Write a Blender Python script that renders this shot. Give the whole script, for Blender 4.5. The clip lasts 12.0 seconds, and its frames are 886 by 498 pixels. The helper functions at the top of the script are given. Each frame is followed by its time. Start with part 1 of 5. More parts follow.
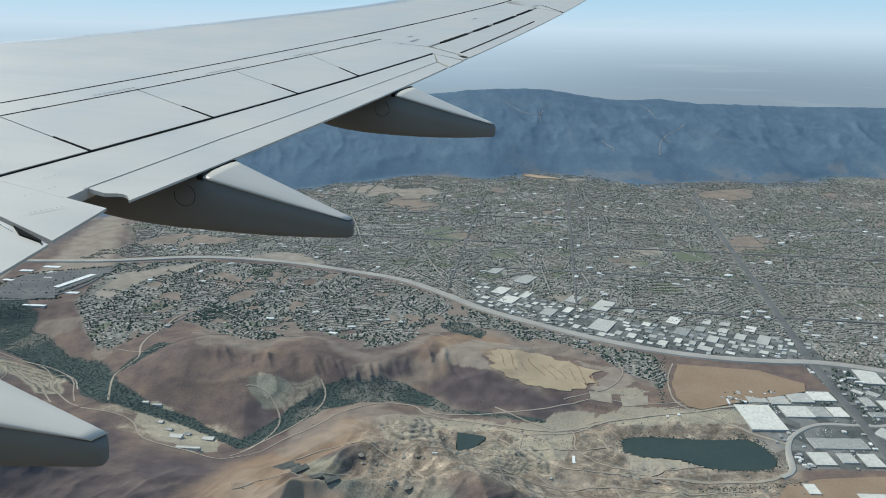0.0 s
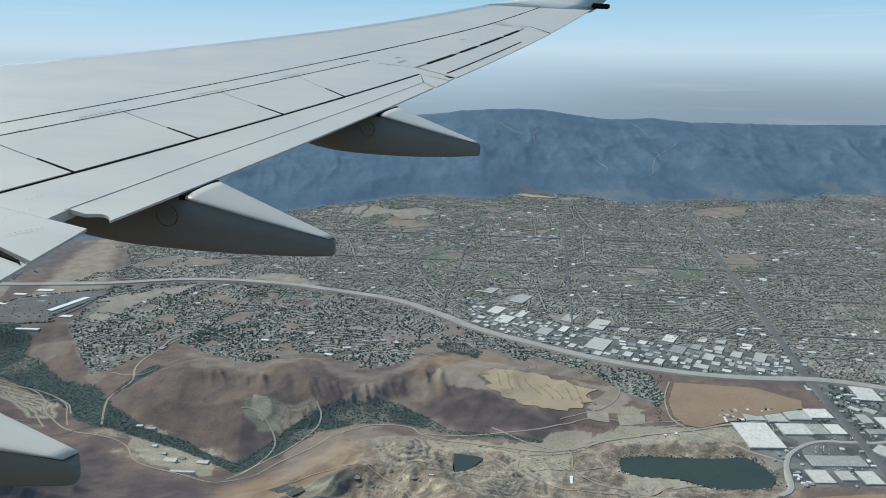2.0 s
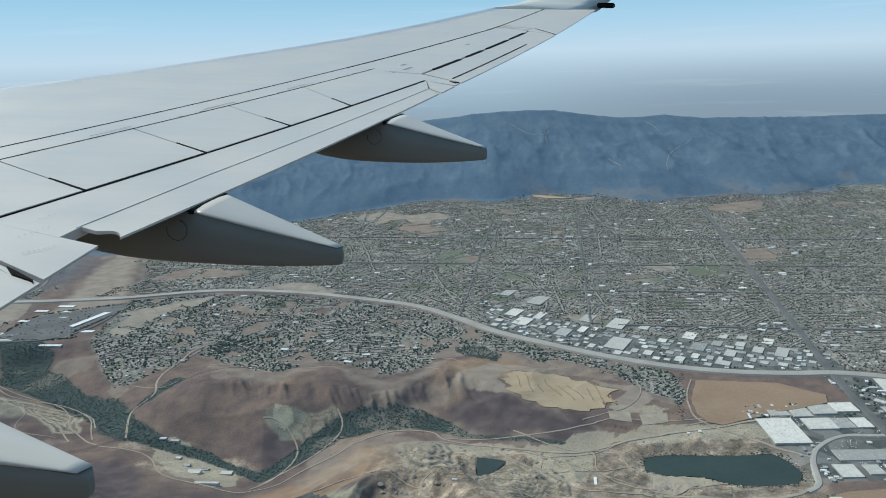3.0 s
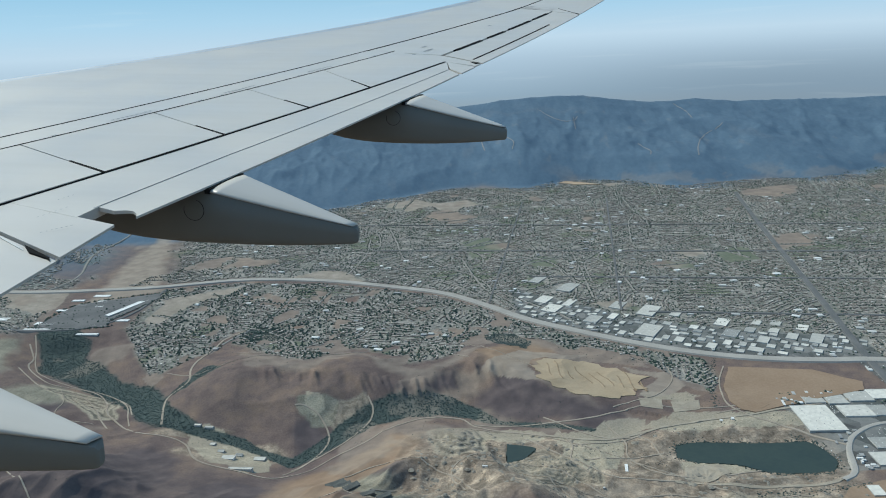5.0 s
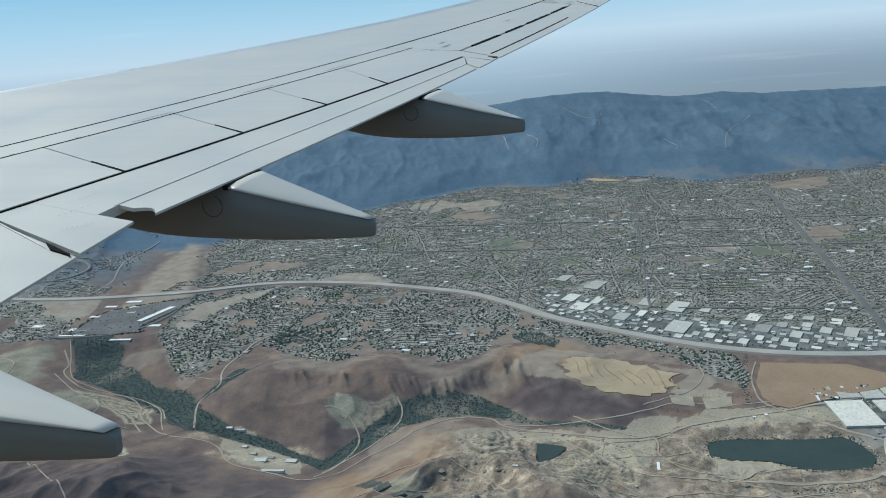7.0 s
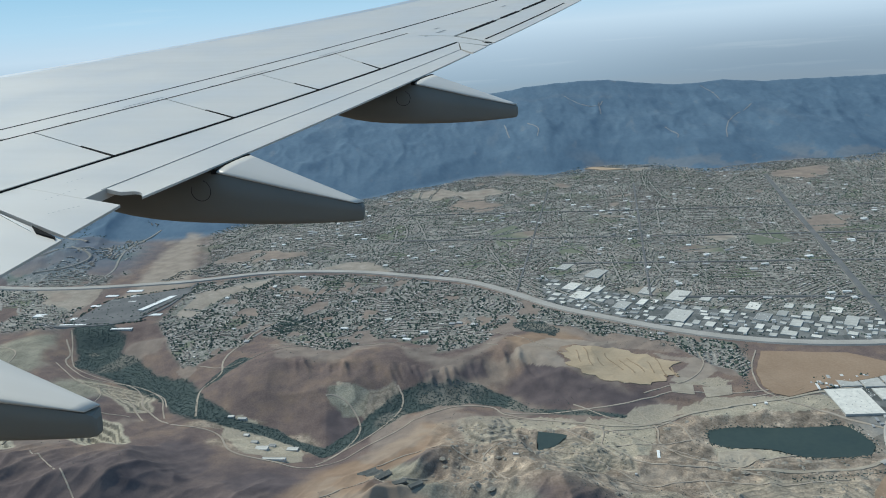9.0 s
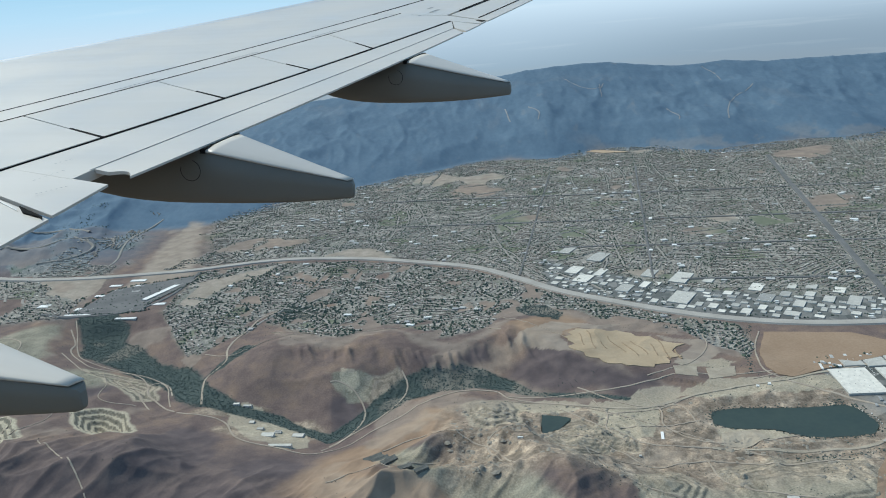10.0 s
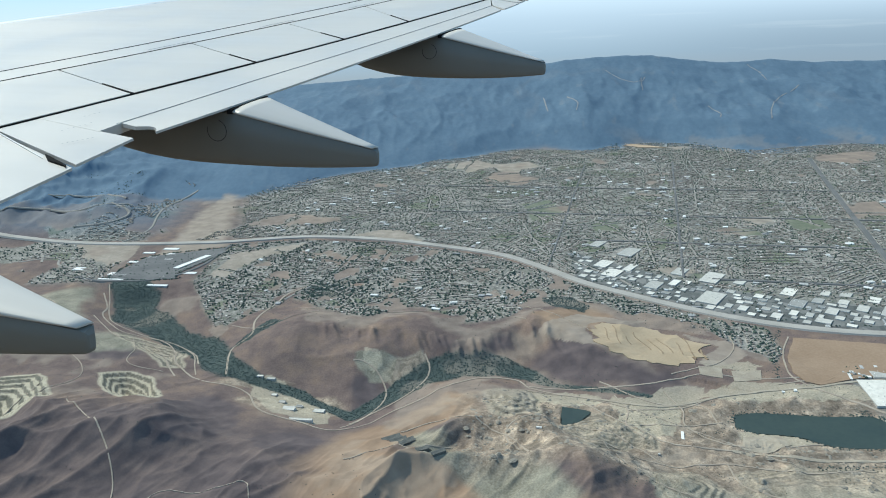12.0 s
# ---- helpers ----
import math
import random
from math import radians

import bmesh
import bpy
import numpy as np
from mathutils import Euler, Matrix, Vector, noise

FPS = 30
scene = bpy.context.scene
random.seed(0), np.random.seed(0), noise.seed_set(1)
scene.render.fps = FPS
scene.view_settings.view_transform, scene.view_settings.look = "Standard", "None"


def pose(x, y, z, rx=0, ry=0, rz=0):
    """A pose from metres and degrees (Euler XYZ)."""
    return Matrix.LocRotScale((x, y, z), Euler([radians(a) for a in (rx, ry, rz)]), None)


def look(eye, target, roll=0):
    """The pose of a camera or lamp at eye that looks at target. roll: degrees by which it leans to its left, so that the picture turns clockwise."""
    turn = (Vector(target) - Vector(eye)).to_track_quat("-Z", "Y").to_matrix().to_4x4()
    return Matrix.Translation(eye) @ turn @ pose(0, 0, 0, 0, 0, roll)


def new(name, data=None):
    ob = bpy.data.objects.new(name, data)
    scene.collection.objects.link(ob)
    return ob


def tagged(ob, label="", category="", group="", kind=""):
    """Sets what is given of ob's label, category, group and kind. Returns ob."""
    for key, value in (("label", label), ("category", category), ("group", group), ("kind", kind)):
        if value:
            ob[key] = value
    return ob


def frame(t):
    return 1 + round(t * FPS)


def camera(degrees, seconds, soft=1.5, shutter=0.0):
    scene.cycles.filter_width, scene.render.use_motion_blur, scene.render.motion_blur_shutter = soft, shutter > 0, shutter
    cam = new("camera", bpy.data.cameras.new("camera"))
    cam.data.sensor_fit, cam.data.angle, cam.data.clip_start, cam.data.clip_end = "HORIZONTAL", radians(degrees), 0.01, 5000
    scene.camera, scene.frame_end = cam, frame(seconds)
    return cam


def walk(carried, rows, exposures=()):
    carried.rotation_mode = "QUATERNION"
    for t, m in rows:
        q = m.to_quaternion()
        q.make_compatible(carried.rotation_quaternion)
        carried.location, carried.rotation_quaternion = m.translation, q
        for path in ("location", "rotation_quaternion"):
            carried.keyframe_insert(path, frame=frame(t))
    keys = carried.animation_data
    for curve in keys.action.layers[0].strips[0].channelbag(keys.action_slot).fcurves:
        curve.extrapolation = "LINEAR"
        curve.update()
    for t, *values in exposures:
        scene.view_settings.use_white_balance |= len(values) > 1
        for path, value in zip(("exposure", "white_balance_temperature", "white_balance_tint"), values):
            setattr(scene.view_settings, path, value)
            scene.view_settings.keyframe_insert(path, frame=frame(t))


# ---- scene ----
# ---- camera ----
cam = camera(60.6, 12.0, soft=1.0)
EYE = Vector((33.87, 0.60, 613.42))        # the window seat, in metres over the valley's datum
ROWS = [
    (0.0, -0.198, 0.026, 0.120, 74.13, -0.78, -2.29),
    (0.5, -0.179, -0.003, 0.144, 73.68, -1.96, -2.74),
    (1.0, -0.161, -0.014, 0.155, 74.98, -1.94, -4.10),
    (1.5, -0.122, -0.002, 0.150, 76.38, -0.87, -2.15),
    (2.0, -0.120, -0.003, 0.115, 75.64, -0.42, -2.77),
    (2.5, -0.111, 0.012, 0.105, 76.39, -0.66, -3.29),
    (3.0, -0.070, -0.032, 0.127, 75.97, 1.68, -2.08),
    (5.0, 0.002, -0.015, 0.060, 75.11, 2.67, -0.10),
    (5.5, 0.010, -0.016, 0.051, 75.56, 3.13, 1.33),
    (6.0, 0.021, -0.016, 0.039, 75.98, 3.59, 1.59),
    (6.5, 0.016, -0.004, -0.009, 75.34, 4.42, 1.33),
    (7.0, 0.049, -0.016, 0.004, 75.22, 4.27, 1.51),
    (9.0, 0.117, -0.020, -0.030, 74.39, 4.34, 1.54),
    (9.5, 0.143, -0.029, -0.069, 74.64, 5.34, 1.77),
    (10.0, 0.177, -0.021, -0.089, 73.28, 5.15, 1.48),
    (10.5, 0.181, -0.003, -0.090, 71.01, 1.55, 3.12),
    (11.0, 0.214, -0.017, -0.111, 70.64, 1.32, 4.47),
    (11.5, 0.237, -0.017, -0.105, 71.59, 1.23, 3.71),
    (12.0, 0.224, -0.001, -0.169, 72.38, 2.63, 4.59),
]
walk(cam, [(t, pose(EYE.x + x, EYE.y + y, EYE.z + z, rx, ry, rz)) for t, x, y, z, rx, ry, rz in ROWS], [(0.0, 0.37, 6650, 0), (3.0, 0.3, 6500, -1), (7.0, 0.28, 6400, -2), (9.5, 0.36, 6500, 0), (10.5, 0.56, 6550, 0), (12.0, 0.66, 6500, -2)])

# ---- light ----
SUN_AZ, SUN_EL = radians(-58.0), radians(46.0)   # azimuth from +y towards +x
sun_way = Vector((math.sin(SUN_AZ) * math.cos(SUN_EL), math.cos(SUN_AZ) * math.cos(SUN_EL), math.sin(SUN_EL)))
sun = new("sun", bpy.data.lights.new("sun", "SUN"))
sun.data.energy, sun.data.angle, sun.data.color = 2.7, radians(0.53), (1.0, 0.95, 0.88)
sun.matrix_basis = look(EYE + sun_way * 50, EYE)

world = bpy.data.worlds.new("sky")
scene.world = world
world.use_nodes = True
nt = world.node_tree
nt.nodes.clear()
w_out = nt.nodes.new("ShaderNodeOutputWorld")
w_bg = nt.nodes.new("ShaderNodeBackground")
w_sky = nt.nodes.new("ShaderNodeTexSky")
w_sky.sky_type, w_sky.sun_disc = "NISHITA", False
w_sky.sun_elevation, w_sky.sun_rotation = SUN_EL, SUN_AZ
w_sky.altitude, w_sky.air_density, w_sky.dust_density, w_sky.ozone_density = 600, 1.0, 1.0, 1.5
w_bg.inputs["Strength"].default_value = 0.12
# a marine haze all round the horizon, under the clear sky
w_co = nt.nodes.new("ShaderNodeTexCoord")
w_sep = nt.nodes.new("ShaderNodeSeparateXYZ")
w_ramp = nt.nodes.new("ShaderNodeValToRGB")
w_map = nt.nodes.new("ShaderNodeMapRange")
w_mix = nt.nodes.new("ShaderNodeMixRGB")
w_map.inputs["From Min"].default_value, w_map.inputs["From Max"].default_value = -0.10, 0.15
nt.links.new(w_co.outputs["Generated"], w_sep.inputs[0])
nt.links.new(w_sep.outputs["Z"], w_map.inputs["Value"])
nt.links.new(w_map.outputs[0], w_ramp.inputs["Fac"])
els = w_ramp.color_ramp.elements
els[0].position, els[0].color = 0.0, (2.0, 2.2, 2.5, 1.0)
els[1].position, els[1].color = 1.0, (1.6, 3.3, 5.4, 0.3)
for at, col in ((0.15, (2.15, 2.8, 3.7, 1.0)), (0.33, (3.1, 3.85, 4.95, 1.0)), (0.43, (3.85, 4.7, 5.9, 1.0)), (0.56, (2.9, 4.3, 5.95, 0.95)), (0.78, (1.65, 3.4, 5.3, 0.9))):
    e = els.new(at)
    e.color = col
nt.links.new(w_ramp.outputs["Color"], w_mix.inputs["Color2"])
nt.links.new(w_ramp.outputs["Alpha"], w_mix.inputs["Fac"])
nt.links.new(w_sky.outputs[0], w_mix.inputs["Color1"])
# a darker bank of sea fog low in the east
w_side = nt.nodes.new("ShaderNodeMapRange")
w_low = nt.nodes.new("ShaderNodeMapRange")
w_both = nt.nodes.new("ShaderNodeMath")
w_bank = nt.nodes.new("ShaderNodeMixRGB")
w_side.interpolation_type = w_low.interpolation_type = "SMOOTHSTEP"
w_side.inputs["From Min"].default_value, w_side.inputs["From Max"].default_value = 0.02, 0.42
w_low.inputs["From Min"].default_value, w_low.inputs["From Max"].default_value, w_low.inputs["To Min"].default_value, w_low.inputs["To Max"].default_value = -0.06, 0.002, 0.6, 0.0
w_both.operation = "MULTIPLY"
w_bank.inputs["Color2"].default_value = (1.5, 1.95, 2.65, 1)
nt.links.new(w_sep.outputs["X"], w_side.inputs["Value"])
nt.links.new(w_sep.outputs["Z"], w_low.inputs["Value"])
nt.links.new(w_side.outputs[0], w_both.inputs[0])
nt.links.new(w_low.outputs[0], w_both.inputs[1])
nt.links.new(w_both.outputs[0], w_bank.inputs["Fac"])
nt.links.new(w_mix.outputs[0], w_bank.inputs["Color1"])
# thin streaks of far cloud in the haze
w_cloud = nt.nodes.new("ShaderNodeTexNoise")
w_cmap = nt.nodes.new("ShaderNodeMapping")
w_cmap.inputs["Scale"].default_value = (3.0, 3.0, 70.0)
w_cloud.inputs["Scale"].default_value, w_cloud.inputs["Detail"].default_value = 1.6, 6
nt.links.new(w_co.outputs["Generated"], w_cmap.inputs["Vector"])
nt.links.new(w_cmap.outputs[0], w_cloud.inputs["Vector"])
w_cr = nt.nodes.new("ShaderNodeMapRange")
w_cr.inputs["From Min"].default_value, w_cr.inputs["From Max"].default_value, w_cr.inputs["To Max"].default_value = 0.58, 0.74, 0.13
nt.links.new(w_cloud.outputs["Fac"], w_cr.inputs["Value"])
w_add = nt.nodes.new("ShaderNodeMixRGB")
w_add.inputs["Color2"].default_value = (5.4, 5.8, 6.4, 1)
nt.links.new(w_cr.outputs[0], w_add.inputs["Fac"])
nt.links.new(w_bank.outputs[0], w_add.inputs["Color1"])
nt.links.new(w_add.outputs[0], w_bg.inputs["Color"])
nt.links.new(w_bg.outputs[0], w_out.inputs["Surface"])


# ---- materials ----
def node_mat(name, rough=0.8, metal=0.0):
    m = bpy.data.materials.new(name)
    m.use_nodes = True
    b = m.node_tree.nodes["Principled BSDF"]
    b.inputs["Roughness"].default_value, b.inputs["Metallic"].default_value = rough, metal
    b.inputs["Specular IOR Level"].default_value = 0.5 if rough < 0.8 else 0.15
    return m, m.node_tree, b


def ramp(tree, fac, stops):
    r = tree.nodes.new("ShaderNodeValToRGB")
    e = r.color_ramp.elements
    e[0].position, e[0].color = stops[0][0], (*stops[0][1], 1)
    e[1].position, e[1].color = stops[-1][0], (*stops[-1][1], 1)
    for p, c in stops[1:-1]:
        e.new(p).color = (*c, 1)
    tree.links.new(fac, r.inputs["Fac"])
    return r.outputs["Color"]


def noise_fac(tree, scale, detail=5.0, coords="Object", stretch=None):
    co = tree.nodes.new("ShaderNodeTexCoord")
    n = tree.nodes.new("ShaderNodeTexNoise")
    n.inputs["Scale"].default_value, n.inputs["Detail"].default_value = scale, detail
    src = co.outputs[coords]
    if stretch:
        mp = tree.nodes.new("ShaderNodeMapping")
        mp.inputs["Scale"].default_value = stretch
        tree.links.new(src, mp.inputs["Vector"])
        src = mp.outputs[0]
    tree.links.new(src, n.inputs["Vector"])
    return n.outputs["Fac"]


def mix(tree, fac, a, b, how="MIX"):
    m = tree.nodes.new("ShaderNodeMixRGB")
    m.blend_type = how
    for sock, v in zip(m.inputs, (fac, a, b)):
        if isinstance(v, (int, float)):
            sock.default_value = v
        elif isinstance(v, tuple):
            sock.default_value = (*v, 1)
        else:
            tree.links.new(v, sock)
    return m.outputs[0]


def bump(tree, b, fac, strength, distance):
    n = tree.nodes.new("ShaderNodeBump")
    n.inputs["Strength"].default_value, n.inputs["Distance"].default_value = strength, distance
    tree.links.new(fac, n.inputs["Height"])
    tree.links.new(n.outputs[0], b.inputs["Normal"])


def mottled(name, dark, light, scale, rough=0.8, fine=None, metal=0.0, relief=0.0, coords="Object", stretch=None):
    """Two tones mingled at two sizes."""
    m, tree, b = node_mat(name, rough, metal)
    big = noise_fac(tree, scale, 4, coords, stretch)
    small = noise_fac(tree, fine or scale * 9, 6, coords)
    f = mix(tree, 0.4, big, small)
    col = ramp(tree, f, ((0.34, dark), (0.66, light)))
    tree.links.new(col, b.inputs["Base Color"])
    if relief:
        bump(tree, b, small, 0.6, relief)
    return m


def island_mat(name, stops, rough=0.8):
    """Every loose piece of a joined mesh takes a tone of its own."""
    m, tree, b = node_mat(name, rough)
    g = tree.nodes.new("ShaderNodeNewGeometry")
    col = ramp(tree, g.outputs["Random Per Island"], stops)
    shade = ramp(tree, noise_fac(tree, 0.6, 4), ((0.3, (0.75, 0.75, 0.75)), (0.7, (1.1, 1.1, 1.1))))
    tree.links.new(mix(tree, 1.0, col, shade, "MULTIPLY"), b.inputs["Base Color"])
    return m


def piece_mat(name, stops, rough=0.7):
    """Every object takes a tone of its own."""
    m, tree, b = node_mat(name, rough)
    g = tree.nodes.new("ShaderNodeObjectInfo")
    col = ramp(tree, g.outputs["Random"], stops)
    shade = ramp(tree, noise_fac(tree, 0.12, 6), ((0.3, (0.82, 0.82, 0.82)), (0.7, (1.06, 1.06, 1.06))))
    tree.links.new(mix(tree, 1.0, col, shade, "MULTIPLY"), b.inputs["Base Color"])
    return m


def wing_paint(name, base, dirt, rough=0.38):
    """Matt grey aircraft enamel with streaks of dirt along the airflow and faint blotches."""
    m, tree, b = node_mat(name, rough)
    streak = noise_fac(tree, 1.0, 5, "Object", (0.5, 9.0, 2.0))
    blot = noise_fac(tree, 1.6, 6)
    f = mix(tree, 0.5, streak, blot)
    col = ramp(tree, f, ((0.36, dirt), (0.58, base)))
    tree.links.new(col, b.inputs["Base Color"])
    tree.links.new(ramp(tree, blot, ((0.3, (rough - 0.08,) * 3), (0.7, (rough + 0.12,) * 3))), b.inputs["Roughness"])
    bump(tree, b, noise_fac(tree, 2.2, 2), 0.05, 0.01)
    return m


PAINT = wing_paint("grey_wing_paint", (0.522, 0.492, 0.45), (0.488, 0.459, 0.418), 0.42)
PAINT_B = wing_paint("grey_spoiler_paint", (0.518, 0.486, 0.442), (0.486, 0.456, 0.412), 0.42)
# fairing sides share the wing's paint; their deep shade is in this colour
SHELL = wing_paint("shaded_fairing_paint", (0.17, 0.167, 0.15), (0.14, 0.138, 0.124), 0.6)
METAL = mottled("polished_slat_metal", (0.42, 0.42, 0.42), (0.55, 0.55, 0.55), 2.0, 0.42, metal=0.6)
SEAL = mottled("black_rubber_seal", (0.006, 0.006, 0.006), (0.014, 0.014, 0.014), 6.0, 1.0)
SEAL.node_tree.nodes["Principled BSDF"].inputs["Specular IOR Level"].default_value = 0.1
WHITE = wing_paint("white_winglet_paint", (0.62, 0.605, 0.565), (0.56, 0.545, 0.51), 0.4)
STENCIL = mottled("faded_grey_stencil", (0.2, 0.21, 0.21), (0.3, 0.31, 0.31), 30.0, 0.6)

CONCRETE = mottled("pale_road_concrete", (0.29, 0.272, 0.245), (0.4, 0.375, 0.34), 0.02, 0.85, 0.4)
ASPHALT = mottled("grey_asphalt", (0.10, 0.103, 0.105), (0.17, 0.168, 0.165), 0.02, 0.9, 0.5)
DIRT = mottled("pale_dirt_track", (0.28, 0.236, 0.19), (0.38, 0.325, 0.265), 0.03, 0.95, 0.6)
FIELD = mottled("dry_tan_field", (0.248, 0.172, 0.117), (0.322, 0.234, 0.165), 0.012, 0.95, 0.25)
PAD = mottled("graded_yellow_earth", (0.33, 0.255, 0.172), (0.415, 0.328, 0.228), 0.02, 0.95, 0.3)
WATER = mottled("dark_green_water", (0.028, 0.044, 0.04), (0.045, 0.062, 0.05), 0.014, 0.5)
WATER.node_tree.nodes["Principled BSDF"].inputs["Specular IOR Level"].default_value = 0.3
PALE = mottled("pale_quarry_gravel", (0.2, 0.18, 0.15), (0.31, 0.28, 0.235), 0.03, 0.95, 0.5)
ROOF = piece_mat("flat_warehouse_roof", ((0.0, (0.23, 0.23, 0.22)), (0.3, (0.38, 0.368, 0.335)), (0.7, (0.53, 0.508, 0.455)), (1.0, (0.7, 0.668, 0.595))))
WALL = piece_mat("tilt_up_concrete_wall", ((0.0, (0.35, 0.34, 0.32)), (1.0, (0.6, 0.58, 0.54))))
HOUSE = island_mat("house_roofs_and_walls", ((0.0, (0.201, 0.175, 0.155)), (0.35, (0.276, 0.245, 0.216)), (0.7, (0.339, 0.305, 0.268)), (0.93, (0.413, 0.38, 0.343)), (1.0, (0.636, 0.595, 0.545))))
LEAF = island_mat("tree_foliage", ((0.0, (0.052, 0.08, 0.07)), (0.5, (0.076, 0.108, 0.09)), (1.0, (0.11, 0.142, 0.11))), 0.9)
SCRUB = island_mat("river_scrub", ((0.0, (0.056, 0.08, 0.078)), (0.6, (0.068, 0.094, 0.088)), (1.0, (0.088, 0.112, 0.098))), 0.9)
STREET = mottled("worn_street_asphalt", (0.208, 0.195, 0.176), (0.302, 0.28, 0.252), 0.02, 0.9, 0.5)
YARD_TAN = mottled("tan_yard_ground", (0.27, 0.23, 0.18), (0.39, 0.34, 0.27), 0.05, 0.95, 0.6)
CUT = mottled("bare_orange_cut_slope", (0.33, 0.24, 0.165), (0.45, 0.345, 0.245), 0.03, 0.95, 0.3)
BANK = mottled("dark_earth_bank", (0.24, 0.18, 0.12), (0.31, 0.235, 0.16), 0.05, 0.95)
SLAB = mottled("dark_cut_rock", (0.07, 0.075, 0.072), (0.15, 0.15, 0.138), 0.2, 0.95, 0.9)
TRAIL_DIRT = mottled("faint_mountain_dirt", (0.19, 0.2, 0.215), (0.26, 0.262, 0.265), 0.03, 0.95)
STORE = mottled("white_store_roof", (0.6, 0.6, 0.585), (0.78, 0.775, 0.75), 0.06, 0.6)
SHED = island_mat("shed_roofs", ((0.0, (0.25, 0.25, 0.25)), (0.5, (0.5, 0.49, 0.46)), (1.0, (0.82, 0.81, 0.78))), 0.6)


# ---- helpers of the build ----
def part(name, bm, material, parent, label=""):
    me = bpy.data.meshes.new(name)
    bm.to_mesh(me)
    bm.free()
    me.materials.append(material)
    ob = new(name, me)
    ob.parent = parent
    return tagged(ob, label) if label else ob


def np_mesh(name, verts, faces_flat, sizes, material, smooth=False):
    """A mesh object straight from arrays."""
    me = bpy.data.meshes.new(name)
    verts = np.ascontiguousarray(verts, np.float32)
    me.vertices.add(len(verts))
    me.vertices.foreach_set("co", verts.ravel())
    me.loops.add(len(faces_flat))
    me.loops.foreach_set("vertex_index", np.ascontiguousarray(faces_flat, np.int32))
    starts = np.concatenate(([0], np.cumsum(sizes)[:-1])).astype(np.int32)
    me.polygons.add(len(sizes))
    me.polygons.foreach_set("loop_start", starts)
    me.polygons.foreach_set("use_smooth", np.full(len(sizes), smooth))
    me.update(calc_edges=True)
    me.validate()
    me.materials.append(material)
    return new(name, me)


def lattice(x, y, seed):
    n = (x.astype(np.int64) * 374761393 + y.astype(np.int64) * 668265263 + seed * 974634777) & 0x7FFFFFFF
    n = ((n ^ (n >> 13)) * 1274126177) & 0x7FFFFFFF
    return ((n ^ (n >> 16)) & 0xFFFF) / 65535.0


def vnoise(x, y, seed=0):
    """Smooth value noise, 0 to 1, on arrays."""
    x, y = np.asarray(x, float), np.asarray(y, float)
    xi, yi = np.floor(x), np.floor(y)
    fx, fy = x - xi, y - yi
    fx, fy = fx * fx * fx * (fx * (fx * 6 - 15) + 10), fy * fy * fy * (fy * (fy * 6 - 15) + 10)
    a, b = lattice(xi, yi, seed), lattice(xi + 1, yi, seed)
    c, d = lattice(xi, yi + 1, seed), lattice(xi + 1, yi + 1, seed)
    return (a + (b - a) * fx) * (1 - fy) + (c + (d - c) * fx) * fy


def fbm(x, y, size, octaves=5, seed=0, gain=0.5):
    s, amp, tot, k = 0.0, 1.0, 0.0, 1.0 / size
    for o in range(octaves):
        cs, sn = math.cos(0.6 * o), math.sin(0.6 * o)
        s = s + amp * vnoise((x * cs - y * sn) * k + 17.3 * o, (x * sn + y * cs) * k - 9.1 * o, seed + o)
        tot, amp, k = tot + amp, amp * gain, k * 2.03
    return s / tot


def ridged(x, y, size, octaves=5, seed=0, gain=0.5):
    s, amp, tot, k = 0.0, 1.0, 0.0, 1.0 / size
    for o in range(octaves):
        cs, sn = math.cos(0.7 * o), math.sin(0.7 * o)
        v = 1 - np.abs(2 * vnoise((x * cs - y * sn) * k + 31.7 * o, (x * sn + y * cs) * k + 5.3 * o, seed + o) - 1)
        s, tot, amp, k = s + amp * v * v, tot + amp, amp * gain, k * 2.03
    return s / tot


def smooth(a, b, v):
    t = np.clip((v - a) / (b - a), 0, 1)
    return t * t * (3 - 2 * t)


def away(x, y, line):
    """Distance from points to a polyline, and which side of it they lie on (positive: left of its way)."""
    best, side = np.full(np.shape(x), 1e9), np.zeros(np.shape(x))
    for (ax, ay), (bx, by) in zip(line[:-1], line[1:]):
        dx, dy = bx - ax, by - ay
        t = np.clip(((x - ax) * dx + (y - ay) * dy) / (dx * dx + dy * dy), 0, 1)
        d = np.hypot(x - ax - t * dx, y - ay - t * dy)
        near = d < best
        best = np.where(near, d, best)
        side = np.where(near, np.sign(dx * (y - ay) - dy * (x - ax)), side)
    return best, side


def inside(x, y, poly):
    hit = np.zeros(np.shape(x), bool)
    for (ax, ay), (bx, by) in zip(poly, poly[1:] + poly[:1]):
        if ay == by:
            continue
        cross = ((ay > y) != (by > y)) & (x < (bx - ax) * (y - ay) / (by - ay) + ax)
        hit ^= cross
    return hit


def glide(line, step):
    """A smooth curve through the corners of a line, in steps of that length."""
    pts = [np.array(p, float) for p in line]
    pts = [2 * pts[0] - pts[1]] + pts + [2 * pts[-1] - pts[-2]]
    out = []
    for p0, p1, p2, p3 in zip(pts, pts[1:], pts[2:], pts[3:]):
        n = max(2, int(np.hypot(*(p2 - p1)) / step))
        for k in range(n):
            t = k / n
            out.append(0.5 * (2 * p1 + (p2 - p0) * t + (2 * p0 - 5 * p1 + 4 * p2 - p3) * t * t + (3 * p1 - p0 - 3 * p2 + p3) * t ** 3))
    out.append(pts[-2])
    return np.array(out)


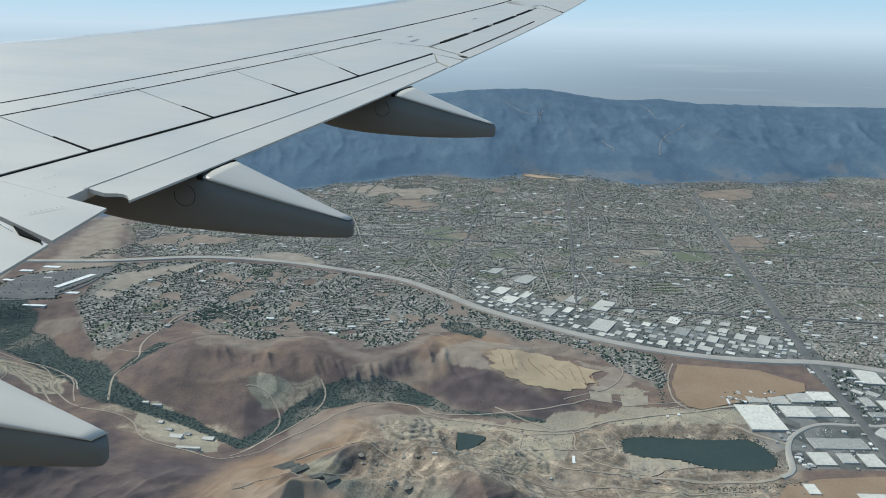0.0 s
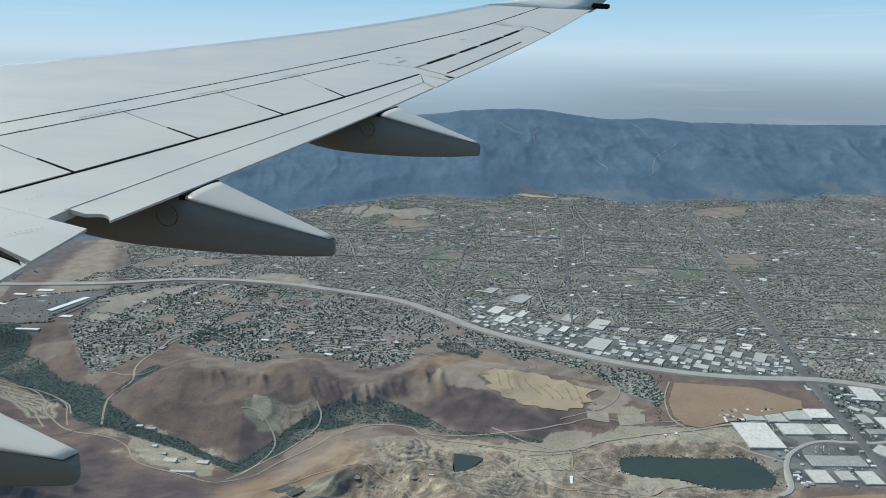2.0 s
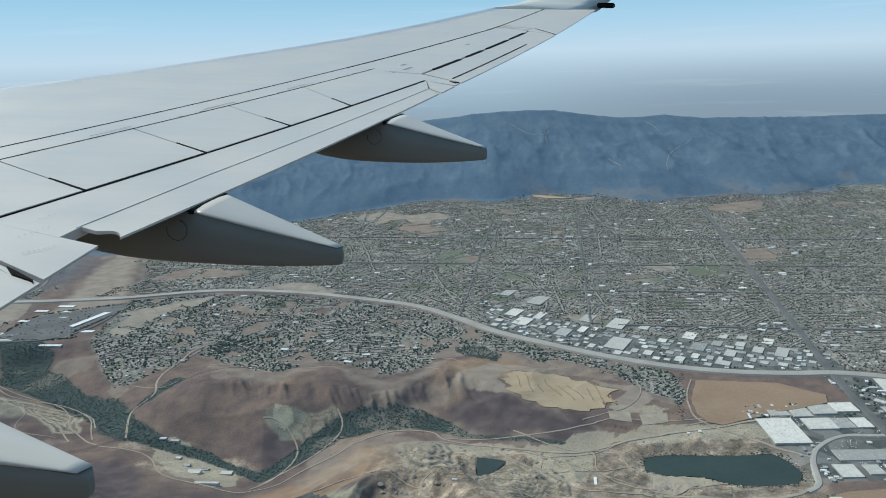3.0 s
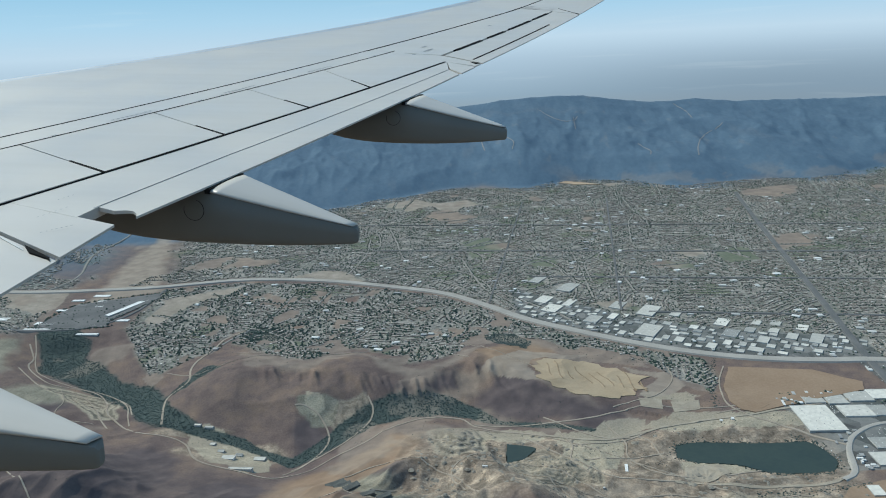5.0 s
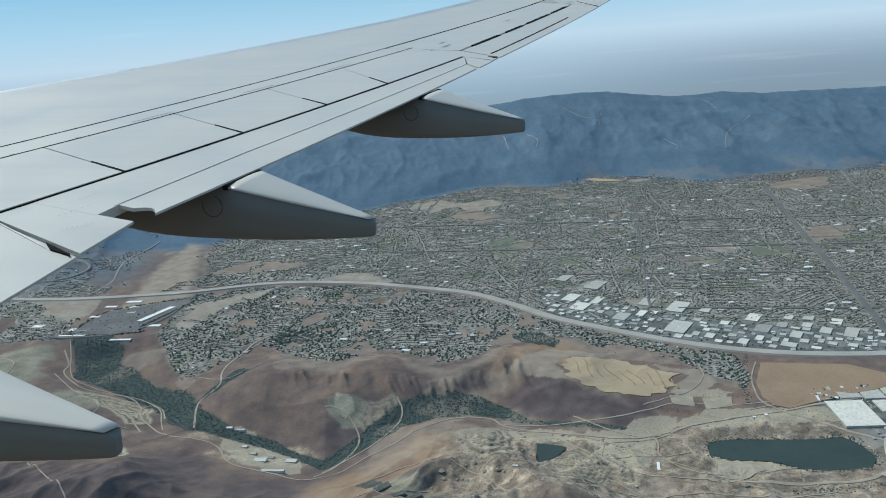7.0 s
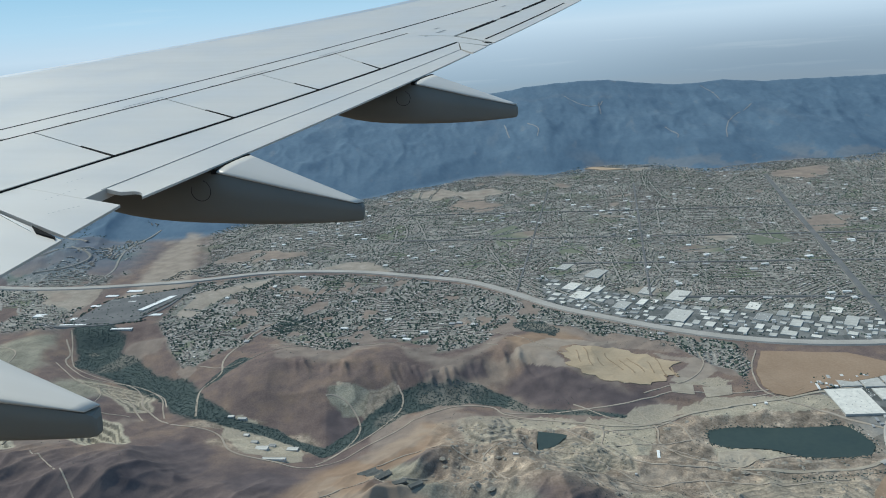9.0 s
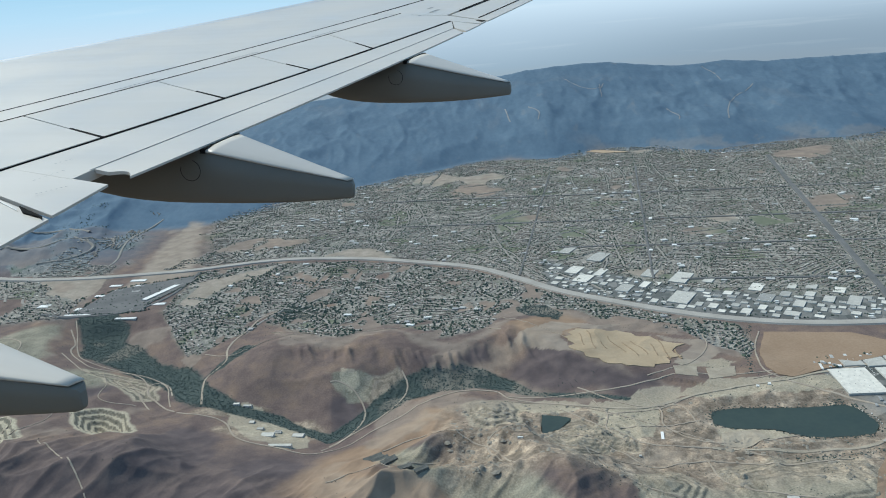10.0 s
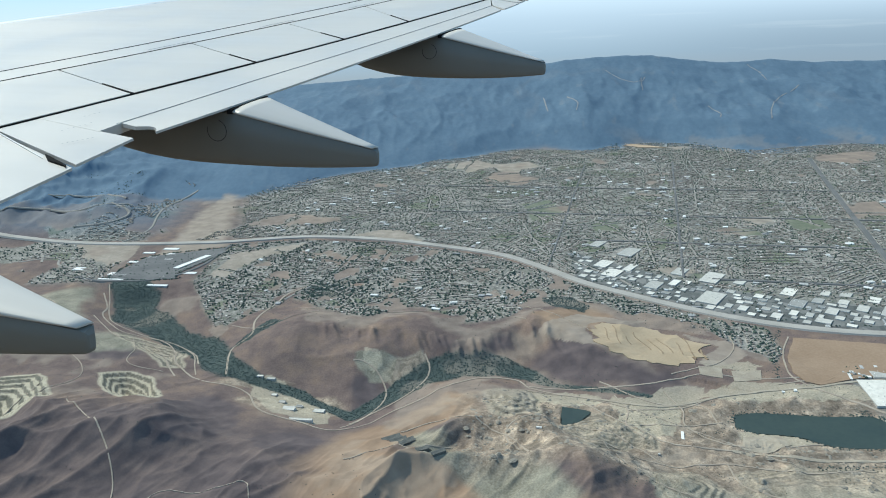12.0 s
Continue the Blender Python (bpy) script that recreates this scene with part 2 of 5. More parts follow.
# ---- the lie of the land ----
FREEWAY = [(-1607, 2099), (-1190, 1995), (-830, 1975), (-543, 2010), (-323, 1975), (-119, 1895), (10, 1829), (107, 1735), (196, 1632), (300, 1546),
           (420, 1462), (531, 1404), (639, 1368), (747, 1351), (824, 1346), (904, 1324), (994, 1283), (1090, 1229), (1400, 1040)]
RIVER = [(-900, 1680), (-824, 1545), (-695, 1439), (-587, 1360), (-523, 1277), (-430, 1218), (-351, 1189), (-281, 1142), (-243, 1117), (-198, 1166), (-137, 1243), (-67, 1264),
         (6, 1272), (66, 1242), (104, 1203), (169, 1175), (257, 1139)]
CREST = [(-449, 1300), (-403, 1345), (-360, 1384), (-289, 1375), (-220, 1358), (-131, 1346), (-65, 1325), (-12, 1335), (42, 1371), (92, 1376), (137, 1331), (183, 1274), (234, 1222), (288, 1199)]
SOUTH_EDGE = [(-737, 1664), (-626, 1479), (-582, 1425), (-530, 1482), (-488, 1506), (-463, 1549), (-384, 1480), (-311, 1412), (-263, 1404), (-238, 1422), (-216, 1475), (-155, 1468),
              (-116, 1409), (-58, 1371), (-14, 1377), (26, 1406), (79, 1469), (131, 1538), (224, 1505), (268, 1419), (342, 1397), (409, 1364), (446, 1276), (488, 1223), (554, 1335)]
ARTERIAL = [(735, 780), (763, 943), (791, 1114), (824, 1346), (896, 1712), (982, 2169), (1060, 2560), (1110, 2800)]
GRID = math.atan(0.179)


def line_y(line, x):
    xs, ys = zip(*sorted(line))
    return np.interp(x, xs, ys)


def foothill(x):
    """Where the mountain front starts."""
    return 3080 + 70 * np.sin(x / 260.0) + 50 * np.sin(x / 97.0 + 1) - np.clip(-x - 250, 0, 900) * 0.85


def crest_height(x):
    """The skyline of the mountains over the valley's datum."""
    xs = (-3000, -1500, -600, 0, 142, 332, 480, 623, 760, 841, 985, 1100, 1217, 1332, 1440, 1534, 1800, 2159, 2600, 3400)
    zs = (190, 245, 284, 302, 315, 334, 340, 345, 338, 327, 304, 293, 290, 299, 287, 278, 272, 265, 264, 250)
    return np.interp(x, xs, zs)


# old quarries: outline, rise of each bench (a pit: minus), width and number of benches, strength of the pale colour
QUARRIES = (([(-988, 1182), (-910, 1195), (-837, 1207), (-756, 1094), (-793, 1036), (-850, 995), (-915, 1049)], -5.5, 13, 6, 0.95),
            ([(-740, 1216), (-679, 1228), (-626, 1203), (-572, 1134), (-580, 1101), (-631, 1090), (-689, 1146)], -6.0, 10, 5, 0.85),
            ([(-799, 1402), (-725, 1395), (-628, 1358), (-591, 1266), (-631, 1260), (-685, 1308)], -3.0, 10, 4, 0.6),
            ([(-202, 1242), (-192, 1284), (-140, 1297), (-126, 1256), (-141, 1197), (-170, 1189)], 1.8, 14, 2, 0.35),
            ([(-29, 1160), (2, 1185), (58, 1175), (78, 1140), (78, 1070), (35, 1045), (0, 1062), (-15, 1113)], 3.0, 13, 3, 0.45),
            ([(117, 1082), (173, 1088), (227, 1006), (204, 976), (140, 900), (98, 1030)], 1.6, 9, 4, 0.3),
            ([(154, 1062), (224, 1065), (242, 1021), (241, 975), (128, 983)], 2.0, 9, 4, 0.35),
            ([(335, 925), (420, 945), (520, 935), (560, 880), (540, 810), (420, 790), (330, 830)], 1.8, 10, 5, 0.3),
            ([(205, 900), (270, 925), (310, 880), (290, 820), (220, 810)], 2.4, 9, 4, 0.35))


def inset(x, y, poly, wob, size, seed):
    """How far inside an outline with a wavering edge each place lies, in metres (outside: minus)."""
    d, _ = away(x, y, poly + poly[:1])
    d = np.where(inside(x, y, poly), d, -d)
    return d + wob * (fbm(x, y, size, 3, seed) - 0.5)


def benches(x, y, q):
    """How high the benches stand, in steps, whether a place lies on a steep face between two, and how deep inside."""
    poly, _, wide, count, _ = q
    x, y = np.asarray(x, float), np.asarray(y, float)
    flat = np.zeros(x.shape)
    xs, ys = zip(*poly)
    box = (x > min(xs) - 40) & (x < max(xs) + 40) & (y > min(ys) - 40) & (y < max(ys) + 40)
    level, face, deep = flat.copy(), flat.copy(), flat - 99.0
    if not np.any(box):
        return level, face, deep
    bx, by = x[box], y[box]
    d = inset(bx, by, poly, wide * 2.2, wide * 4.5, 61)
    step = np.clip(d / wide, 0, count)
    frac = step - np.floor(step)
    level[box] = np.floor(step) + smooth(0.58, 1.0, frac)
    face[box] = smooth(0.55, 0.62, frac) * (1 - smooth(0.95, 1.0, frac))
    deep[box] = d
    return level, face, deep


WORKS_TOP = [(-110, 1060), (-60, 1130), (0, 1172), (70, 1165), (110, 1130), (163, 1140), (252, 1106), (322, 1112), (392, 1130), (460, 1142), (560, 1165), (640, 1170)]
LAKE = [(376, 1083), (415, 1090), (507, 1079), (583, 1077), (596, 1051), (600, 1016), (582, 993), (533, 990), (488, 996), (450, 1021), (395, 1031), (369, 1048)]
POND = [(111, 1109), (156, 1091), (133, 1060), (106, 1052)]
PARKING = [(-976, 1712), (-939, 1861), (-750, 1924), (-731, 1890), (-802, 1733), (-793, 1696), (-917, 1694)]


def height(x, y):
    """Height of the ground over the datum, in metres."""
    x, y = np.atleast_1d(np.asarray(x, float)), np.atleast_1d(np.asarray(y, float))
    z = 0.026 * (y - 1400) + 3 * (fbm(x, y, 500, 3, 3) - 0.5)
    dr, _ = away(x, y, RIVER)
    deep = np.interp(x, (-900, -300, 60, 250), (30, 32, 24, 8))
    z = z - deep * np.exp(-(dr / 80) ** 2)
    # the brown bluff over the river, cut by gullies
    dc, side = away(x, y, CREST)
    wide = np.where(side > 0, 110, np.interp(x, (-450, -300, -60, 330), (100, 110, 62, 55)))
    gully = ridged(x + 0.25 * (y - 1300) + 25 * fbm(x, y, 80, 2, 23), (y - 1300) * 0.22, 38, 3, 21) ** 1.5 - 0.35
    z = z + 27 * np.interp(x, (150, 330), (1.0, 0.3)) * np.exp(-(dc / wide) ** 2) * (1 + 0.15 * (fbm(x, y, 90, 4, 8) - 0.5))
    z = z + gully * 20 * np.exp(-((dc - 26) / 24) ** 2) * (side < 0) * smooth(12, 30, dr) * (1 - smooth(90, 200, x)) * smooth(-400, -300, x)
    z = z + 11 * (ridged(x, y, 150, 4, 12) - 0.5) * np.exp(-(dc / 300) ** 2) * smooth(20, 60, dr) * (1 - smooth(0, 60, y - line_y(SOUTH_EDGE, x)))
    # brown hills in the foreground
    fy = np.interp(x, (-1400, -1000, -750, -550, -400, -250, -130, -34, 60, 130, 260), (1330, 1230, 1225, 1165, 1075, 1035, 1110, 1185, 1150, 1050, 960))
    near = smooth(0, 170, fy - y) * (1 - smooth(150, 420, x))
    hills = 34 + 60 * (ridged(x + 60 * fbm(x, y, 120, 3, 5), y * 1.15, 300, 4, 31, 0.30) - 0.38)
    hills = hills + 20 * (ridged(x - 0.55 * y + 40 * fbm(x, y, 160, 2, 45), (y + 0.55 * x) * 0.3, 88, 4, 44, 0.42) - 0.5)
    z = z + near * hills
    # rolling ground towards the canyon
    west = smooth(-640, -1000, x) * smooth(1000, 1200, y) * (1 - smooth(1700, 1900, y))
    z = z + west * (26 * fbm(x, y, 190, 5, 51) - 6) * smooth(40, 130, dr)
    # benches of the old quarries
    for q in QUARRIES:
        level, _, _ = benches(x, y, q)
        z = z + q[1] * level
    # rough ground of the gravel works
    works = smooth(10, -50, y - line_y(WORKS_TOP, x)) * smooth(820, 900, y) * smooth(-60, 40, x) * (1 - smooth(520, 640, x))
    z = z + works * 8 * (ridged(x, y, 55, 4, 71) - 0.5)
    # hollows that hold water
    for shore, level in ((LAKE, -14.0), (POND, -13.0)):
        d, _ = away(x, y, shore + shore[:1])
        wet = inside(x, y, shore)
        z = np.where(wet, level - 3, level + (z - level) * smooth(3, 30, d))
    # far hills on the canyon's other side
    far = smooth(-950, -1500, x + (y - 2300) * 0.25) * smooth(2000, 2300, y)
    z = z + far * 150 * ridged(x, y, 520, 5, 81)
    # levelled ground of the shopping centre
    mall = 1 - smooth(0.8, 1.15, np.hypot((x + 855) / 190, (y - 1790) / 165))
    z = z + mall * (0.026 * (y - 1400) + 1 - z)
    # mountains
    f0 = foothill(x)
    t = np.clip((y - f0) / (4000 - f0), 0, 1.35)
    rise = np.where(t < 1, t ** 0.85, 1 - (t - 1) * 1.6)
    top = crest_height(x) - 0.026 * 2600
    spur = ridged(x + 0.12 * (y - 3500) + 60 * fbm(x, y, 300, 2, 93), (y - 3500) * 0.5, 250, 5, 91, 0.5) - 0.45
    rough = ridged(x, y, 120, 4, 95) - 0.5
    z = z + rise * top + np.sin(np.clip(t, 0, 1) * math.pi) * (46 * spur + 6 * rough) + t * (5 * rough + 4 * (fbm(x, y, 26, 3, 97) - 0.5))
    return z


def works_mask(x, y):
    """Pale bare gravel and rock: the works by the lake, the wash, the quarries."""
    m = smooth(14, -14, y - line_y(WORKS_TOP, x) + 30 * (fbm(x, y, 60, 4, 101) - 0.5)) * smooth(840, 900, y) * smooth(-110, 10, x + 90 * (fbm(x, y, 90, 3, 103) - 0.5)) * (1 - smooth(560, 640, x))
    for q in QUARRIES:
        m = np.maximum(m, smooth(-4, 3, benches(x, y, q)[2]) * q[4])
    for cx, cy, rx, ry in ((-352, 1140, 95, 40), (-440, 1215, 70, 16)):
        r = np.hypot((x - cx) / rx, (y - cy) / ry) + 0.7 * (fbm(x, y, 70, 4, 105) - 0.5)
        m = np.maximum(m, 1 - smooth(0.85, 1.1, r))
    return m


def gaps_south(x, y):
    """Bare dirt between the gardens south of the freeway."""
    return smooth(0.685, 0.72, fbm(x, y, 75, 4, 125) + 0.05 * smooth(90, 10, y - line_y(SOUTH_EDGE, x))) * (y < line_y(FREEWAY, x)) * (x > -760) * (x < 480) * (y > line_y(SOUTH_EDGE, x) - 20)


def town_mask(x, y):
    """Where houses stand."""
    fw = line_y(FREEWAY, x)
    north = smooth(16, 30, y - fw) * (1 - smooth(-60, 20, y - foothill(x) + 120 * (fbm(x, y, 260, 3, 111) - 0.5)))
    north = north * np.maximum(smooth(-800, -640, x + (y - 2000) * 0.3), 0.8 * smooth(0.45, 0.55, fbm(x, y, 200, 3, 119)) * (y < 2350) * (x > -1700))
    south = smooth(0, 25, y - line_y(SOUTH_EDGE, x) - 50 * (fbm(x, y, 90, 3, 113) - 0.5)) * (1 - smooth(-34, -18, y - fw)) * smooth(-760, -720, x) * (1 - smooth(500, 530, x))
    east = smooth(815, 850, x - 0.18 * (y - 1346)) * smooth(780, 800, y) * (1 - smooth(-30, -16, y - fw))
    west = smooth(-960, -1040, x + (y - 1800) * 0.1) * smooth(1650, 1700, y) * (1 - smooth(2500, 2700, y)) * smooth(0.4, 0.46, fbm(x, y, 120, 3, 123))
    north = np.maximum(north, west * (np.abs(y - fw) > 16))
    depot = smooth(585, 600, x) * (1 - smooth(845, 860, x)) * smooth(975, 990, y) * (1 - smooth(1222, 1235, y)) * (np.abs(y - 1110) > 8)
    east = np.maximum(east, depot)
    bare = np.maximum(smooth(0.70, 0.74, fbm(x, y, 200, 4, 117)), gaps_south(x, y))
    return np.maximum(np.maximum(north, south), east * 0.9) * (1 - bare)


def scrub_mask(x, y):
    dr, _ = away(x, y, RIVER)
    wide = np.interp(x, (-1000, -850, -700, -560, -480, -400, -260, -190, -110, 0, 70, 110, 260), (40, 62, 40, 46, 26, 13, 12, 22, 40, 30, 20, 8, 5))
    bank = 1 - smooth(0.7, 1.05, dr / wide + 0.7 * (fbm(x, y, 60, 4, 121) - 0.5))
    return np.maximum(bank, 0.9 * within_any(x, y, GROVES, 16))


GROVES = [[(99, 1545), (156, 1544), (194, 1500), (177, 1452), (132, 1469), (99, 1502)], [(-445, 1600), (-425, 1660), (-380, 1650), (-330, 1610), (-363, 1560), (-419, 1575)], [(-530, 1330), (-500, 1400), (-470, 1440), (-440, 1420), (-490, 1350)]]
# open ground among the houses and at the mountain foot, and yards of the gravel works
OPEN_LOTS = [[(95, 1345), (150, 1420), (230, 1430), (300, 1420), (255, 1395), (190, 1390), (165, 1330), (200, 1265), (150, 1280)], [(330, 1370), (420, 1310), (440, 1270), (400, 1240), (360, 1225), (395, 1300)], [(-346, 2072), (-299, 2088), (-196, 1976), (-196, 1935), (-354, 2000), (-412, 2010)], [(650, 3060), (720, 3090), (760, 3060), (690, 3020)], [(-198, 2900), (-87, 2930), (-21, 2809), (-126, 2720), (-207, 2820)],
             [(-50, 2850), (93, 2880), (150, 2800), (19, 2700)], [(675, 2113), (755, 2115), (743, 2032), (666, 2030)], [(413, 1719), (457, 1686), (399, 1657), (344, 1710)],
             [(-716, 1714), (-703, 1878), (-639, 1917), (-536, 1965), (-544, 1903), (-623, 1817), (-684, 1702)], [(-1217, 2007), (-1006, 1968), (-994, 1861), (-1026, 1796), (-1130, 1884)]]
LAWNS = [[(68, 2294), (159, 2342), (182, 2178), (95, 2108)], [(779, 2093), (892, 2100), (879, 1991), (772, 1985)], [(270, 2130), (342, 2073), (312, 1999), (263, 2021)], [(620, 2010), (680, 1990), (690, 1940), (640, 1950)], [(820, 2120), (880, 2100), (870, 2060), (815, 2075)]]
TAN_YARDS = [[(-249, 1263), (-245, 1289), (-220, 1282), (-210, 1255), (-226, 1240)], [(-460, 1237), (-414, 1239), (-290, 1142), (-264, 1086), (-294, 1075), (-372, 1094), (-412, 1148)], [(354, 1232), (381, 1255), (408, 1241), (445, 1246), (462, 1224), (398, 1209), (360, 1216)], [(201, 1142), (296, 1143), (305, 1106), (265, 1019), (212, 1013), (190, 1059)], [(320, 1127), (402, 1178), (498, 1152), (493, 1118), (387, 1118)], [(362, 1029), (419, 1043), (413, 1004), (369, 1001)],
             [(205, 1095), (330, 1120), (345, 1165), (290, 1160), (210, 1120)], [(362, 990), (440, 985), (475, 1010), (440, 1036), (375, 1045)], [(360, 1130), (470, 1125), (600, 1115), (600, 1165), (480, 1175), (370, 1165)],
             [(50, 1170), (150, 1165), (190, 1130), (140, 1110), (60, 1130)]]
SILT_YARDS = [[(235, 985), (330, 1005), (350, 950), (440, 955), (560, 945), (590, 890), (560, 820), (330, 800), (215, 830), (190, 920)], [(117, 1082), (173, 1088), (200, 1042), (227, 1006), (204, 976), (140, 900), (98, 1030)], [(205, 1012), (275, 1020), (280, 1065), (215, 1072)], [(288, 1022), (345, 1020), (350, 1072), (292, 1075)], [(330, 870), (420, 880), (500, 930), (420, 940), (335, 925)],
              [(470, 965), (560, 985), (600, 1010), (520, 1005)], [(120, 960), (180, 985), (200, 930), (150, 900)], [(-270, 1280), (-215, 1290), (-180, 1270), (-190, 1225), (-225, 1215), (-250, 1250)]]

# grass of other colours on the hills: sunburnt orange, dark purple-brown, and grey-green cut ground
ORANGE = [[(-181, 945), (-172, 1014), (-161, 1059), (-120, 1096), (-77, 1138), (-30, 1143), (-20, 1098), (-28, 1033), (6, 1016), (47, 984), (45, 943)], [(-310, 892), (-268, 982), (-184, 1059), (-120, 1050), (-171, 974), (-199, 887)],
          [(120, 1330), (75, 1419), (189, 1500), (250, 1450), (200, 1360)], [(-300, 780), (-275, 880), (-190, 950), (-90, 900), (-20, 850), (40, 780), (130, 790), (170, 740), (100, 690), (-280, 690)]]
DARK_HILLS = [[(-103, 1015), (-53, 1022), (-6, 1001), (-18, 980), (-67, 979), (-102, 993)], [(-398, 994), (-320, 1043), (-260, 1017), (-283, 961), (-360, 943)], [(-252, 1209), (-226, 1237), (-206, 1205), (-204, 1157), (-220, 1114), (-243, 1133)],
         [(-554, 1092), (-480, 1150), (-420, 1110), (-414, 980), (-496, 919)], [(29, 900), (69, 910), (110, 848), (65, 820), (30, 850)], [(120, 1330), (183, 1274), (248, 1222), (293, 1195), (330, 1165), (250, 1150), (170, 1185), (100, 1215), (60, 1270)],
         [(-130, 1335), (-60, 1315), (-12, 1325), (30, 1350), (40, 1310), (-30, 1290), (-120, 1290)], [(-800, 1310), (-740, 1345), (-690, 1320), (-720, 1270), (-780, 1270)]]
OLIVE = [[(-890, 1378), (-767, 1410), (-704, 1390), (-718, 1334), (-818, 1313)], [(-1240, 1500), (-985, 1645), (-913, 1483), (-947, 1372), (-982, 1236), (-1100, 1250), (-1250, 1380)], [(-150, 985), (-110, 1005), (-70, 965), (0, 925), (60, 880), (120, 800), (90, 760), (30, 775), (-20, 850), (-95, 890)],
         [(70, 1033), (131, 1085), (267, 1113), (340, 1104), (345, 969), (213, 985), (160, 1000)], [(-1120, 1200), (-1000, 1230), (-960, 1150), (-1020, 1080), (-1130, 1110)]]


def ground_of(x, y, polys, wob, soft):
    """Cover of patches with ragged, soft edges, 0 to 1."""
    out = np.zeros(np.shape(x))
    for k, poly in enumerate(polys):
        xs, ys = zip(*poly)
        box = (x > min(xs) - 90) & (x < max(xs) + 90) & (y > min(ys) - 90) & (y < max(ys) + 90)
        if np.any(box):
            out[box] = np.maximum(out[box], smooth(-soft, soft, inset(x[box], y[box], poly, wob, wob * 1.3, 211 + k)))
    return out


def within_any(x, y, polys, wob):
    """Inside one of some outlines, with ragged edges."""
    qx, qy = x + wob * (fbm(x, y, wob * 1.5, 3, 201) - 0.5), y + wob * (fbm(x, y, wob * 1.5, 3, 203) - 0.5)
    hit = np.zeros(np.shape(x), bool)
    for poly in polys:
        hit |= inside(qx, qy, poly)
    return hit


# ---- the ground ----
def works_zone(x, y):
    """Blocks of sheds rather than houses."""
    a = (y - line_y(FREEWAY, x) < 200 - 0.12 * (x - 200)) & (y > line_y(FREEWAY, x)) & (x > 180) & (x < 860)
    return a | ((x > 800) & (y < line_y(FREEWAY, x))) | ((x > 590) & (y > 985) & (y < 1228))


def ground_material():
    m, tree, b = node_mat("valley_and_mountain_ground", 0.95)
    b.inputs["Specular IOR Level"].default_value = 0.15

    def cover(name):
        a = tree.nodes.new("ShaderNodeAttribute")
        a.attribute_name = name
        s = tree.nodes.new("ShaderNodeSeparateColor")
        tree.links.new(a.outputs["Color"], s.inputs[0])
        return s.outputs[0], s.outputs[1], s.outputs[2]

    town, pale, scrub = cover("cover_one")
    hill, tan, canyon = cover("cover_two")
    tread, face, paved = cover("cover_three")
    orange, dark_hill, olive = cover("cover_four")
    wide, mid, fine = noise_fac(tree, 0.006, 5), noise_fac(tree, 0.035, 6), noise_fac(tree, 0.35, 5)
    grass = ramp(tree, mix(tree, 0.45, wide, mid), ((0.32, (0.096, 0.073, 0.071)), (0.48, (0.152, 0.115, 0.104)), (0.6, (0.205, 0.149, 0.119)), (0.7, (0.285, 0.206, 0.155))))
    grass = mix(tree, 0.35, grass, ramp(tree, fine, ((0.35, (0.6, 0.58, 0.55)), (0.65, (1.2, 1.2, 1.2)))), "MULTIPLY")
    grass = mix(tree, orange, grass, ramp(tree, mix(tree, 0.4, wide, mid), ((0.35, (0.2, 0.138, 0.095)), (0.5, (0.27, 0.185, 0.125)), (0.65, (0.34, 0.245, 0.17)))))
    grass = mix(tree, dark_hill, grass, ramp(tree, mid, ((0.35, (0.074, 0.062, 0.067)), (0.65, (0.118, 0.096, 0.098)))))
    grass = mix(tree, olive, grass, ramp(tree, mix(tree, 0.5, mid, fine), ((0.34, (0.14, 0.138, 0.105)), (0.5, (0.235, 0.23, 0.178)), (0.66, (0.33, 0.318, 0.25)))))
    lots = ramp(tree, mix(tree, 0.65, mid, fine), ((0.36, (0.138, 0.14, 0.129)), (0.5, (0.21, 0.203, 0.186)), (0.64, (0.323, 0.3, 0.271))))
    rock = ramp(tree, mix(tree, 0.5, mid, fine), ((0.34, (0.155, 0.12, 0.093)), (0.5, (0.248, 0.202, 0.16)), (0.66, (0.38, 0.32, 0.258))))
    bush = ramp(tree, mix(tree, 0.5, mid, fine), ((0.38, (0.048, 0.066, 0.064)), (0.62, (0.078, 0.098, 0.09))))
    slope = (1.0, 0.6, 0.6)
    # the blue of distant haze is put into the chaparral's base colour
    hazed_chap = ramp(tree, noise_fac(tree, 0.011, 6, "Object", slope), ((0.34, (0.09, 0.142, 0.199)), (0.52, (0.1, 0.156, 0.215)), (0.68, (0.114, 0.17, 0.227))))
    hazed_chap = mix(tree, 0.16, hazed_chap, ramp(tree, noise_fac(tree, 0.07, 7, "Object", slope), ((0.34, (0.6, 0.65, 0.72)), (0.5, (1.0, 1.0, 1.0)), (0.66, (1.38, 1.31, 1.22)))), "MULTIPLY")
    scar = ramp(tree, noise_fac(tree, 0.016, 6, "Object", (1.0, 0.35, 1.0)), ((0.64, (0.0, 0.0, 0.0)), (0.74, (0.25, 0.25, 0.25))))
    hazed_chap = mix(tree, scar, hazed_chap, (0.235, 0.232, 0.225))
    dry = ramp(tree, mid, ((0.35, (0.262, 0.22, 0.178)), (0.65, (0.335, 0.285, 0.235))))
    def cells(size):
        co = tree.nodes.new("ShaderNodeTexCoord")
        vo = tree.nodes.new("ShaderNodeTexVoronoi")
        vo.inputs["Scale"].default_value = 1.0 / size
        tree.links.new(co.outputs["Object"], vo.inputs["Vector"])
        s = tree.nodes.new("ShaderNodeSeparateColor")
        tree.links.new(vo.outputs["Color"], s.inputs[0])
        return s.outputs[0]

